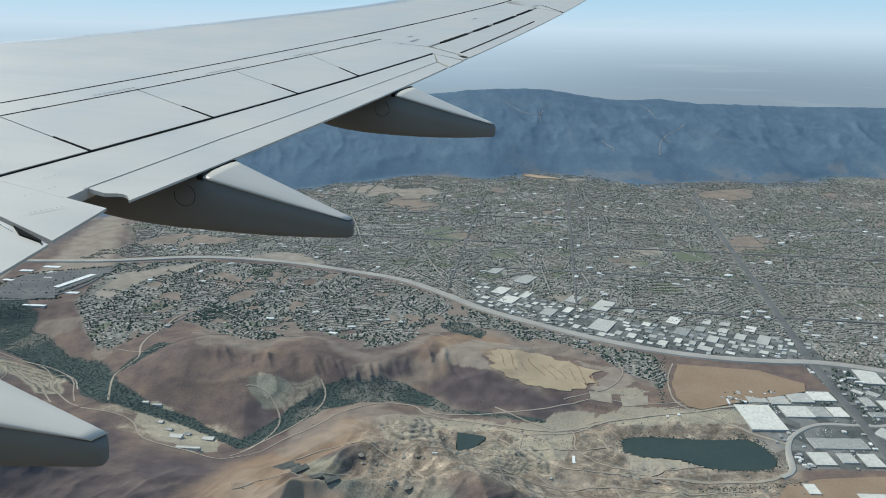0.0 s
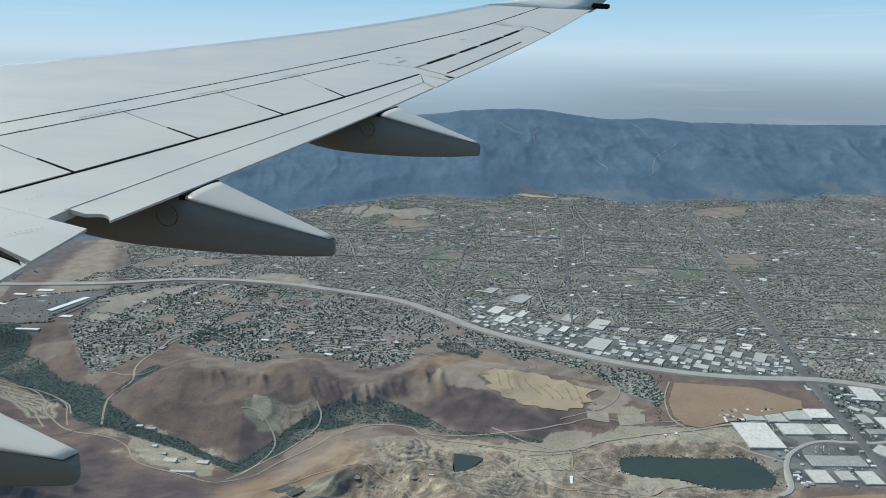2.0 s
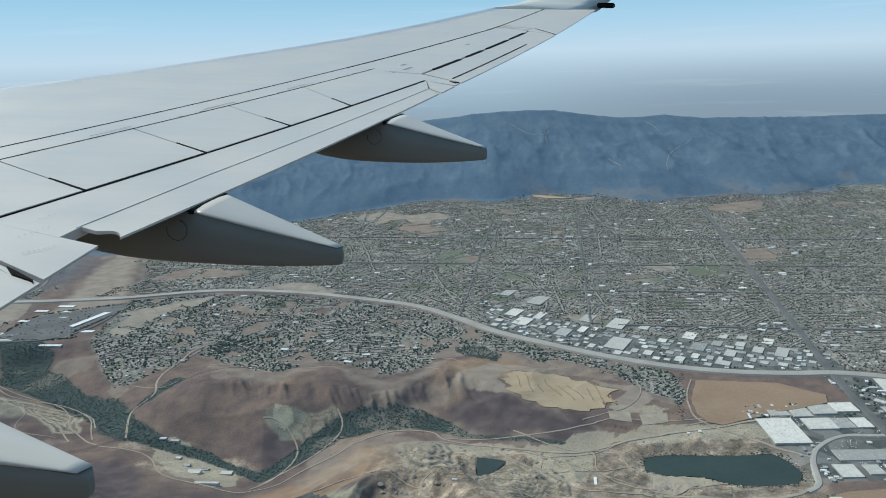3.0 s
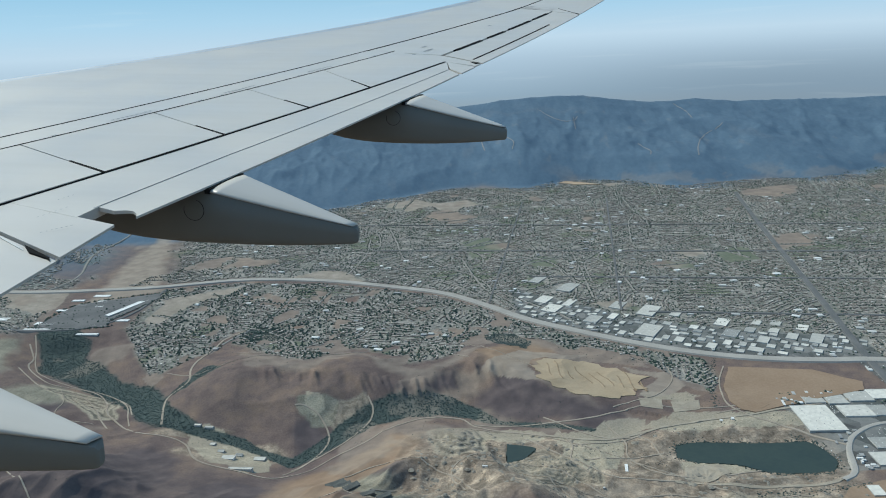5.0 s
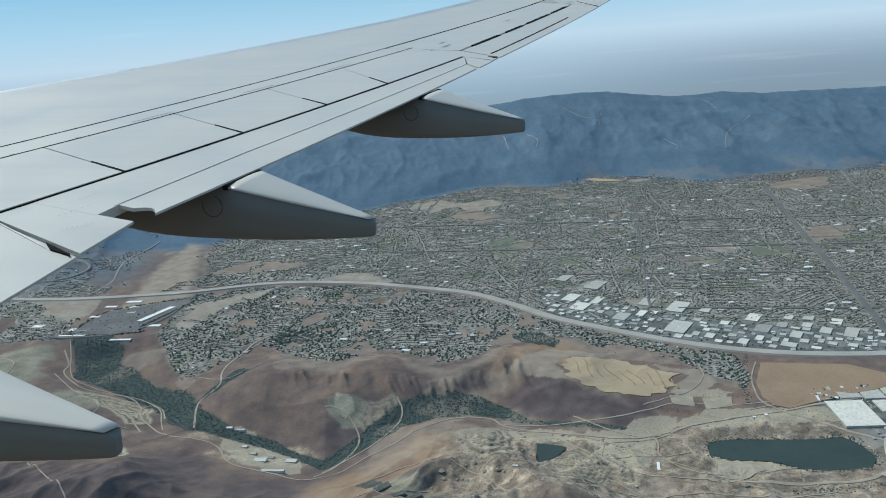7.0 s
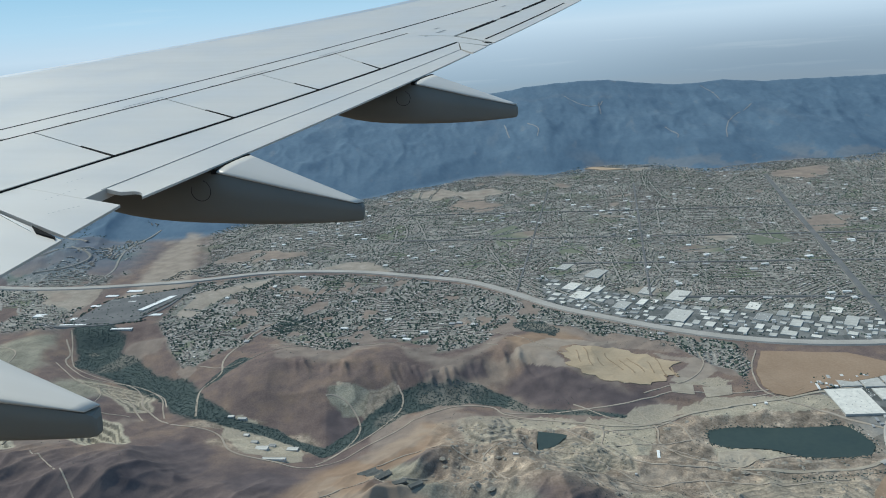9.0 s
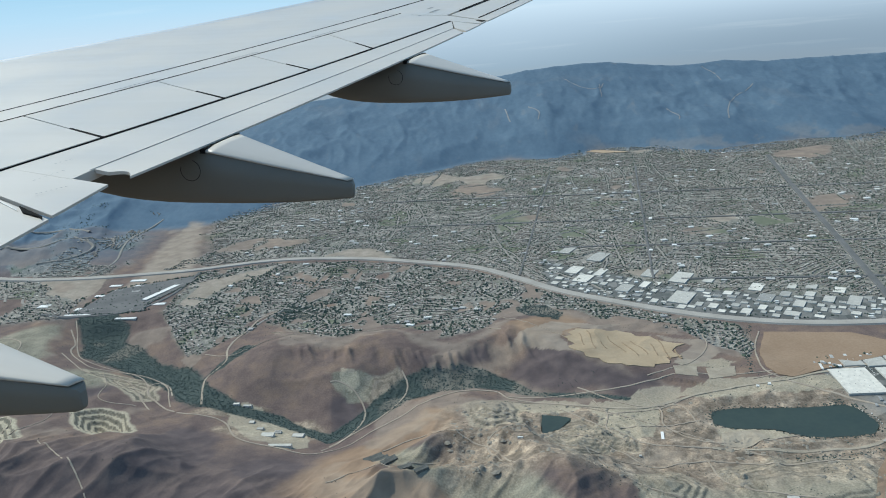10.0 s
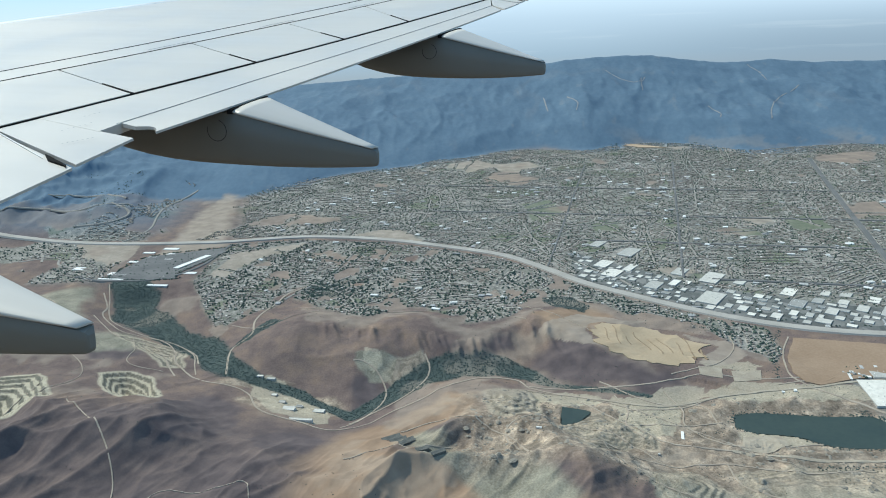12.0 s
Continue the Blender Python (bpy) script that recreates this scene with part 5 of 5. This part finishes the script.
def at(line, s):
    xs, ys = zip(*line)
    return float(np.interp(s, xs, ys))


def skin_z(s, x=None):
    """Height of the upper skin: dihedral and the bend of the wing in flight."""
    return -1.3 + 0.11 * s + 0.003 * s * s


def spot(s, x, dz=0.0):
    return Vector((x, s, skin_z(s) + dz)) * SIZE


def panel(name, front, back, fs, bs, top, thick, material, label="", n=14, m=3, round_edge=0.012, edge=None, scoop=0.0):
    """A plate between two chord lines, from spans fs on the front line to bs on the back one, with a rounded rim. scoop: depth of a round cut in its inner end."""
    bm = bmesh.new()
    grid, thin = [], thick if edge is None else edge
    for i in range(n + 1):
        k = i / n
        sf, sb = fs[0] + (fs[1] - fs[0]) * k, bs[0] + (bs[1] - bs[0]) * k
        a, b = (sf, at(front, sf)), (sb, at(back, sb))
        cut = [scoop * max(0.0, 1 - i / 3) * math.sin(math.pi * min(1.0, max(0.0, (j / m - 0.45) / 0.55))) ** 0.8 for j in range(m + 1)]
        grid.append([(a[0] + (b[0] - a[0]) * j / m + cut[j], a[1] + (b[1] - a[1]) * j / m + cut[j] * 0.27) for j in range(m + 1)])
    up = [[bm.verts.new(spot(s, x, top)) for s, x in line] for line in grid]
    lo = [[bm.verts.new(spot(s, x, top - thick + (thick - thin) * j / m)) for j, (s, x) in enumerate(line)] for line in grid]
    for i in range(n):
        for j in range(m):
            bm.faces.new((up[i][j], up[i][j + 1], up[i + 1][j + 1], up[i + 1][j]))
            bm.faces.new((lo[i][j], lo[i + 1][j], lo[i + 1][j + 1], lo[i][j + 1]))
    for i in range(n):
        bm.faces.new((up[i][0], up[i + 1][0], lo[i + 1][0], lo[i][0]))
        bm.faces.new((up[i][m], lo[i][m], lo[i + 1][m], up[i + 1][m]))
    for j in range(m):
        bm.faces.new((up[0][j], lo[0][j], lo[0][j + 1], up[0][j + 1]))
        bm.faces.new((up[n][j], up[n][j + 1], lo[n][j + 1], lo[n][j]))
    rim = [e for e in bm.edges if e.calc_face_angle(0) > 0.7]
    if round_edge:
        bmesh.ops.bevel(bm, geom=rim, offset=round_edge, segments=2, affect="EDGES", clamp_overlap=True)
    bmesh.ops.recalc_face_normals(bm, faces=bm.faces)
    return part(name, bm, material, plane, label)


def plate(name, corners, top, thick, material, label=""):
    """A flat plate on the skin with the given corners in plan: distance out, distance aft."""
    bm = bmesh.new()
    up = [bm.verts.new(spot(s, x, top)) for s, x in corners]
    lo = [bm.verts.new(spot(s, x, top - thick)) for s, x in corners]
    bm.faces.new(up)
    bm.faces.new(lo[::-1])
    for k in range(len(up)):
        bm.faces.new((up[k], lo[k], lo[(k + 1) % len(up)], up[(k + 1) % len(up)]))
    bmesh.ops.recalc_face_normals(bm, faces=bm.faces)
    return part(name, bm, material, plane, label)


def shifted(line, d):
    return [(s, x + d) for s, x in line]


# the wing box: nose, belly and the dark floor under the plates
def wing_box():
    bm = bmesh.new()
    loops = []
    for i in range(41):
        s = -0.7 + 17.3 * i / 40
        le, te = at(LE, s), at(INNER, s) if s < 3.7 else at(TRAIL, s)
        te = te - 0.55 if 3.4 < s < 4.7 else te
        c = te - le
        th = c * 0.11
        ring = []
        for f, z in ((0.97, -0.03), (0.6, -0.075), (0.3, -0.075), (0.05, -0.07), (0.03, -0.28 * th), (0.06, -0.55 * th), (0.25, -0.95 * th), (0.5, -0.9 * th), (0.8, -0.42 * th - 0.03), (0.97, -0.045)):
            ring.append(bm.verts.new(spot(s, le + c * f, z)))
        loops.append(ring)
    for a, b in zip(loops, loops[1:]):
        for k in range(len(a)):
            bm.faces.new((a[k], b[k], b[(k + 1) % len(a)], a[(k + 1) % len(a)]))
    bm.faces.new(loops[0])
    bm.faces.new(loops[-1][::-1])
    bmesh.ops.recalc_face_normals(bm, faces=bm.faces)
    return part("wing_box", bm, SEAL, plane, "dark inner structure seen in the panel gaps")


def nose(name, back, x0, x1, material, label, reach=0.0):
    """The rounded front of the wing, from a line on the upper skin round to the belly."""
    bm = bmesh.new()
    loops = []
    n = 34
    for i in range(n + 1):
        s = x0 + (x1 - x0) * i / n
        le, te = at(LE, s), at(TRAIL, s) if s > 3.7 else at(INNER, s)
        rad = 0.03 * (te - le)
        ring = [bm.verts.new(spot(s, le + back, 0.0))]
        for k in range(8):
            a = k / 7 * math.pi * 0.95
            ring.append(bm.verts.new(spot(s, le + rad * 0.6 - rad * 1.6 * math.sin(a), -rad * 1.5 * (1 - math.cos(a)) / 2 * 2)))
        loops.append(ring)
    for a, b in zip(loops, loops[1:]):
        for k in range(len(a) - 1):
            f = bm.faces.new((a[k], a[k + 1], b[k + 1], b[k]))
            f.smooth = True
    bmesh.ops.recalc_face_normals(bm, faces=bm.faces)
    return part(name, bm, material, plane, label)


wing_box()
nose("leading_edge", 0.26, -0.7, 16.6, METAL, "bright bare-metal leading edge")
panel("upper_skin", shifted(LE, 0.262), shifted(SPAR, -0.022), (-0.7, 16.5), (-0.7, 16.5), 0.0, 0.06, PAINT, "light grey painted upper wing skin", 40, 8, 0)
panel("skin_strip", shifted(SPAR, 0.004), shifted(HINGE, -0.006), (-0.7, 9.85), (-0.7, 9.85), 0.0, 0.06, PAINT, "", 24, 2, 0.006)
edges = [(-0.7, -0.7), (2.4, 1.9), (5.19, 4.59), (6.34, 5.66), (7.42, 6.68), (8.52, 7.63), (9.85, 9.17)]
for k, ((f0, b0), (f1, b1)) in enumerate(zip(edges, edges[1:])):
    panel("spoiler", shifted(HINGE, 0.006), shifted(SPOIL, -0.016), (f0 + 0.006, f1 - 0.006), (b0 + 0.006, b1 - 0.006), 0.004, 0.045, PAINT_B if k in (1, 2, 3) else PAINT, "", 8, 3, 0.008)
# aft of the spoilers
panel("flap_fore_panel", shifted(SPOIL, 0.008), shifted(SLOT, -0.0015), (3.95, 9.17), (3.762, 8.69), -0.004, 0.06, PAINT, "", 20, 3, 0)
panel("outboard_flap", shifted(SLOT, 0.001), TRAIL, (3.95, 8.69), (3.82, 8.44), -0.006, 0.026, PAINT, "light grey outboard flap, retracted", 20, 12, 0.004, 0.014, 0.05)
panel("root_panel", shifted(SPOIL, 0.008), INNER, (3.70, 3.952), (3.215, 3.68), -0.005, 0.06, PAINT, "light grey fixed panel between the flaps", 6, 4, 0, 0.014)
panel("hinge_seal", shifted(HINGE, -0.008), shifted(HINGE, 0.007), (-0.7, 9.84), (-0.7, 9.84), 0.007, 0.012, SEAL, "thin dark hinge seal", 20, 1, 0)
panel("flap_end_panel", [(8.7, -1.335), (9.19, -1.45)], [(8.46, -1.18), (8.9, -1.07)], (8.71, 9.17), (8.49, 8.88), -0.004, 0.05, PAINT, "", 3, 2, 0, 0.012)
# outer wing behind the spar, round the aileron
panel("outer_skin", shifted(SPAR, 0.02), [(9.4, -1.60), (9.62, -1.59), (13.95, -0.27)], (9.87, 14.3), (9.6, 13.95), 0.0, 0.06, PAINT, "", 16, 3, 0.006)
plate("outer_strip", [(9.185, -1.47), (9.85, -2.215), (9.76, -2.08), (9.592, -1.585), (9.09, -1.035), (8.93, -1.075)], -0.003, 0.014, PAINT)
plate("strip_seal", [(9.04, -1.085), (9.16, -1.17), (9.12, -1.05), (9.08, -1.045)], 0.001, 0.02, SEAL, "black wedge seal beside the aileron")
panel("aileron", shifted(AILE, 0.014), TRAIL, (9.62, 13.93), (9.12, 13.3), -0.004, 0.06, PAINT_B, "light grey aileron", 16, 4, 0.005, 0.012)
panel("wing_tip_skin", shifted(SPAR, 0.012), TRAIL, (13.98, 16.5), (13.37, 16.55), 0.0, 0.06, PAINT, "", 12, 6, 0, 0.012)
for f0, f1 in ((9.95, 10.75), (11.0, 11.55), (11.75, 12.6), (12.75, 13.4)):
    panel("balance_slot", shifted(AILE, -0.035), shifted(AILE, 0.02), (f0, f1), (f0, f1), 0.004, 0.02, SEAL, "dark aileron balance slot", 4, 1, 0)
panel("aileron_tab_gap", [(9.0, -1.26), (12.3, -0.34)], [(9.0, -1.238), (12.3, -0.318)], (9.35, 12.25), (9.34, 12.24), 0.001, 0.012, SEAL, "thin dark tab gap", 6, 1, 0)
line = [(13.335, 0.11), (13.955, -0.25)]
panel("aileron_end_gap", [(s - 0.014, x) for s, x in line], [(s + 0.014, x) for s, x in line], (13.321, 13.941), (13.349, 13.969), 0.004, 0.012, SEAL, "dark gap at the outer end of the aileron", 4, 1, 0)
# the slot by the inboard flap
panel("inboard_flap", shifted(SPOIL, 0.008), INNER, (-0.7, 3.685), (-0.7, 3.185), -0.012, 0.07, PAINT, "light grey inboard flap, retracted", 12, 4, 0.005, 0.014)
panel("slot_lip", [(3.2, -2.52), (3.69, -3.33)], [(3.18, -2.50), (3.67, -3.31)], (3.30, 3.66), (3.275, 3.635), -0.006, 0.02, METAL, "bright metal lip of the flap slot", 4, 1, 0)
panel("slot_wedge", [(3.2, -2.46), (3.34, -2.70)], [(3.18, -2.44), (3.28, -2.68)], (3.20, 3.34), (3.17, 3.25), -0.002, 0.02, SEAL, "dark end of the flap slot", 4, 1, 0)
# black seals in the joints
panel("spar_seal", shifted(SPAR, -0.024), shifted(SPAR, 0.006), (-0.7, 16.5), (-0.7, 16.5), 0.001, 0.01, SEAL, "black joint line along the spar", 30, 1, 0)
panel("spoiler_seal", shifted(SPOIL, -0.008), shifted(SPOIL, 0.005), (-0.7, 9.15), (-0.7, 9.15), 0.002, 0.02, SEAL, "black joint line behind the spoilers", 24, 1, 0)
for f0, f1 in ((4.6, 5.65), (7.2, 7.62)):
    panel("spoiler_gap", shifted(SPOIL, -0.015), shifted(SPOIL, 0.008), (f0, f1), (f0, f1), 0.003, 0.02, SEAL, "black gap behind the spoiler", 6, 1, 0)
panel("flap_seal", shifted(SLOT, -0.003), shifted(SLOT, 0.002), (3.92, 8.69), (3.92, 8.69), -0.002, 0.01, STENCIL, "thin grey joint line of the flap", 20, 1, 0)
for f0, b0 in edges[1:-1]:
    a, b = (f0, at(HINGE, f0)), (b0, at(SPOIL, b0))
    mid = (a[0] + (b[0] - a[0]) * 0.62, a[1] + (b[1] - a[1]) * 0.62)
    line = sorted(((mid[0], mid[1]), (b[0], b[1])))
    panel("spoiler_gap", [(s - 0.012, x) for s, x in line], [(s + 0.012, x) for s, x in line], (line[0][0] - 0.012, line[1][0] - 0.012), (line[0][0] + 0.012, line[1][0] + 0.012), 0.006, 0.01, SEAL, "dark gap between spoilers", 4, 1, 0)

# stencilled lines of tiny writing along the spar, and rows of fasteners
def marks(name, spots, material, label):
    bm = bmesh.new()
    for s, x, ds, dx in spots:
        v = [bm.verts.new(spot(s + a * ds, x + b * dx + a * ds * 0.40, 0.0035)) for a, b in ((-1, -1), (1, -1), (1, 1), (-1, 1))]
        bm.faces.new(v)
    bmesh.ops.recalc_face_normals(bm, faces=bm.faces)
    return tagged(part(name, bm, material, plane, label), kind="stuff")


rm = random.Random(3)
lines = []
for s0 in (6.25, 7.45, 8.62):
    for k in range(9):
        lines.append((s0 + 0.045 * k - 0.2, at(HINGE, s0 + 0.045 * k - 0.2) - 0.10, 0.012, 0.008 + 0.008 * rm.random()))
for s0 in (5.0, 5.5, 6.9, 7.15, 8.2, 9.2, 9.5):
    lines.append((s0, at(HINGE, s0) - 0.05, 0.02, 0.008))
for s0, x0 in ((9.9, -1.83), (10.0, -1.80), (10.2, -1.92), (9.6, -1.95), (12.1, -1.25)):
    lines.append((s0, x0, 0.05, 0.02))
marks("stencil_bars", lines, STENCIL, "tiny faded grey stencil bars")
dots = [(3.72 + 0.035 * k, -2.90 + 0.012 * k, 0.005, 0.004) for k in range(6)] + [(3.50 + 0.02 * k, -2.72 + 0.016 * k, 0.005, 0.004) for k in range(7)] + [(4.02 + 0.03 * k, -2.98 + 0.012 * k, 0.005, 0.004) for k in range(4)]
marks("fasteners", dots, STENCIL, "rows of small dark fasteners")


def winglet():
    """The blended winglet: the tip bends up out of the wing and ends in a narrow swept blade."""
    bm = bmesh.new()
    rows = ((16.5, 0.0, -1.24, 0.96), (16.9, 0.05, -0.75, 1.12), (17.25, 0.26, 0.02, 1.42), (17.48, 0.62, 0.55, 1.68), (17.62, 1.15, 0.95, 1.9), (17.8, 2.0, 1.45, 2.22), (17.95, 2.75, 1.9, 2.5))
    loops = []
    for s, lift, le, te in rows:
        tilt = min(1.25, lift * 1.6)
        c, ring = te - le, []
        for f, h in ((0, 0), (0.05, 0.03), (0.3, 0.05), (0.7, 0.025), (1, 0.003), (0.7, -0.03), (0.3, -0.055), (0.05, -0.035)):
            off = h * c
            ring.append(bm.verts.new(Vector((le + c * f, s - off * math.sin(tilt), skin_z(16.5) + (s - 16.5) * 0.2 + lift + off * math.cos(tilt) - 0.045 * (1 - min(1, lift * 2)))) * SIZE))
        loops.append(ring)
    for a, b in zip(loops, loops[1:]):
        for k in range(8):
            f = bm.faces.new((a[k], a[(k + 1) % 8], b[(k + 1) % 8], b[k]))
            f.smooth = True
    bm.faces.new(loops[0])
    bm.faces.new(loops[-1])
    bmesh.ops.recalc_face_normals(bm, faces=bm.faces)
    ob = part("winglet", bm, WHITE, plane, "white blended winglet")
    bm = bmesh.new()
    bmesh.ops.create_cube(bm, size=1, matrix=Matrix.Translation(spot(16.75, 1.16, 0.06)) @ Matrix.Diagonal((0.34, 0.16, 0.09, 1)))
    bmesh.ops.bevel(bm, geom=bm.edges[:], offset=0.02, segments=2, affect="EDGES")
    part("tip_light", bm, SEAL, plane, "dark tail light housing at the wing tip")
    return ob


winglet()


def fairing(near, far, tip, tip_low, low, nose_by):
    """A flap-track canoe: a shell under the wing, its shaded sides coloured dark, whose light flat-topped cap tapers
    straight from the flap's edge to the tip.
    near, far: the cap's corners at the flap's edge (aft, out, up); low: depth of the belly there; nose_by: reach ahead
    of the edge."""
    near, far, tip = Vector(near), Vector(far), Vector(tip)
    side = Vector((0.012, 0.028, 0))
    stations = []
    for k in range(9):
        f = k / 8
        drop = 0.035 + 0.16 * f ** 1.5
        stations.append((near + Vector((-nose_by * (1 - f), 0.07 * (1 - f) ** 2, -drop * (1 - f) - 0.012)), far + Vector((-nose_by * (1 - f), -0.07 * (1 - f) ** 2, -drop * (1 - f) - 0.012)), low + (near.z - 0.1 - low) * (1 - f) ** 3))
    for k in range(1, 17):
        f = k / 16
        a, b = near.lerp(tip - side, f), far.lerp(tip + side, f)
        stations.append((a - Vector((0, 0, 0.012)), b - Vector((0, 0, 0.012)), low + (tip_low - low) * f ** 2.2))
    a, b, z = stations[-1]
    mid, c = (a.z + z) / 2, (a + b) / 2
    for dx, k in ((0.014, 0.86), (0.022, 0.55)):
        stations.append((Vector((c.x + dx, c.y - 0.028 * k, mid + (a.z - mid) * k)), Vector((c.x + dx, c.y + 0.028 * k, mid + (a.z - mid) * k)), mid + (z - mid) * k))
    bm, rings = bmesh.new(), []
    for a, b, z in stations:
        ring = []
        for k in range(15):
            t = math.pi * k / 14
            u = 0.5 - 0.5 * math.copysign(abs(math.cos(t)) ** 0.3, math.cos(t))
            p = a.lerp(b, u)
            p.z = p.z + (z - p.z) * math.sin(t) ** 0.5
            ring.append(bm.verts.new(p * SIZE))
        rings.append(ring)
    for r0, r1 in zip(rings, rings[1:]):
        for k in range(14):
            bm.faces.new((r0[k], r0[k + 1], r1[k + 1], r1[k])).smooth = True
        bm.faces.new((r0[14], r0[0], r1[0], r1[14]))
    bm.faces.new(rings[0])
    bm.faces.new(rings[-1][::-1])
    bmesh.ops.recalc_face_normals(bm, faces=bm.faces)
    shell = part("flap_track_fairing", bm, SHELL, plane, "flap-track fairing with light cap and sides coloured dark as in shade")
    # the cap, softly crowned, with a rounded near edge
    bm, rings = bmesh.new(), []
    aft = Vector((0.016, 0, -0.002))
    for k in range(17):
        f = k / 16
        a, b = (near + aft).lerp(tip - side, f), (far + aft).lerp(tip + side, f)
        w = (b - a).length
        ring = []
        for u, dz in ((-0.02, -0.016), (-0.01, -0.006), (0.03, 0.0), (0.25, 0.006), (0.5, 0.008), (0.75, 0.006), (0.97, 0.0), (1.01, -0.006), (1.02, -0.016)):
            ring.append(bm.verts.new((a + (b - a) * u + Vector((0, 0, dz * min(1.0, w / 0.2)))) * SIZE))
        rings.append(ring)
    for r0, r1 in zip(rings, rings[1:]):
        for k in range(8):
            bm.faces.new((r0[k], r0[k + 1], r1[k + 1], r1[k])).smooth = True
        bm.faces.new((r0[8], r0[0], r1[0], r1[8]))
    bm.faces.new(rings[0])
    bm.faces.new(rings[-1][::-1])
    bmesh.ops.recalc_face_normals(bm, faces=bm.faces)
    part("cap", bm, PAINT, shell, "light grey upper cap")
    # black seal between the flap's edge and the cap
    bm = bmesh.new()
    corners = [near + Vector((-0.02, -0.01, 0.004)), far + Vector((-0.02, 0.0, 0.004)), far + Vector((0.012, 0.0, 0.004)), near + Vector((0.012, -0.01, 0.004))]
    up = [bm.verts.new(v * SIZE) for v in corners]
    dn = [bm.verts.new((v - Vector((0, 0, 0.03))) * SIZE) for v in corners]
    bm.faces.new(up)
    bm.faces.new(dn[::-1])
    for k in range(4):
        bm.faces.new((up[k], dn[k], dn[(k + 1) % 4], up[(k + 1) % 4]))
    bmesh.ops.recalc_face_normals(bm, faces=bm.faces)
    part("seal", bm, SEAL, shell, "black rubber seal at the flap edge")
    bm = bmesh.new()
    cx, cz = near.x - 0.1, (near.z + low) / 2 + 0.05
    ring = []
    for k in range(20):
        a = 2 * math.pi * k / 20
        ring.append([bm.verts.new(Vector((cx + r_ * math.cos(a), near.y - 0.012, cz + r_ * math.sin(a))) * SIZE) for r_ in (0.066, 0.0695)])
    for k in range(9, 24):
        p, q = ring[k % 20], ring[(k + 1) % 20]
        bm.faces.new((p[0], p[1], q[1], q[0]))
    part("access_hatch", bm, SEAL, shell, "faint round access hatch")
    return shell


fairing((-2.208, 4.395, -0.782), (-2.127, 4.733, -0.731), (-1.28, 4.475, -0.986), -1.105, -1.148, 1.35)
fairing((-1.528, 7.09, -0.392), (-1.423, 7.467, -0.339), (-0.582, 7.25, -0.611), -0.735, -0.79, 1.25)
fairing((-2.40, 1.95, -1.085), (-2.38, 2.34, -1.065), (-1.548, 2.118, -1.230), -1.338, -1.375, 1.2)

# a plain stretch of fuselage behind the window, to which the wing is joined
bm = bmesh.new()
rings = []
for x, k in ((-16, 0.2), (-15, 0.7), (-13, 0.95), (-11, 1), (-4, 1), (4, 1), (10, 0.9), (15, 0.5), (17, 0.2)):
    rings.append([bm.verts.new((x, -2.55 + 1.88 * k * math.cos(a), -0.35 + 1.95 * k * math.sin(a) + (1 - k) * 0.6)) for a in np.linspace(0, 2 * math.pi, 40, endpoint=False)])
for a, b in zip(rings, rings[1:]):
    for k in range(40):
        f = bm.faces.new((a[k], b[k], b[(k + 1) % 40], a[(k + 1) % 40]))
        f.smooth = True
bm.faces.new(rings[0])
bm.faces.new(rings[-1])
bmesh.ops.recalc_face_normals(bm, faces=bm.faces)
part("fuselage", bm, WHITE, plane, "plain white fuselage")
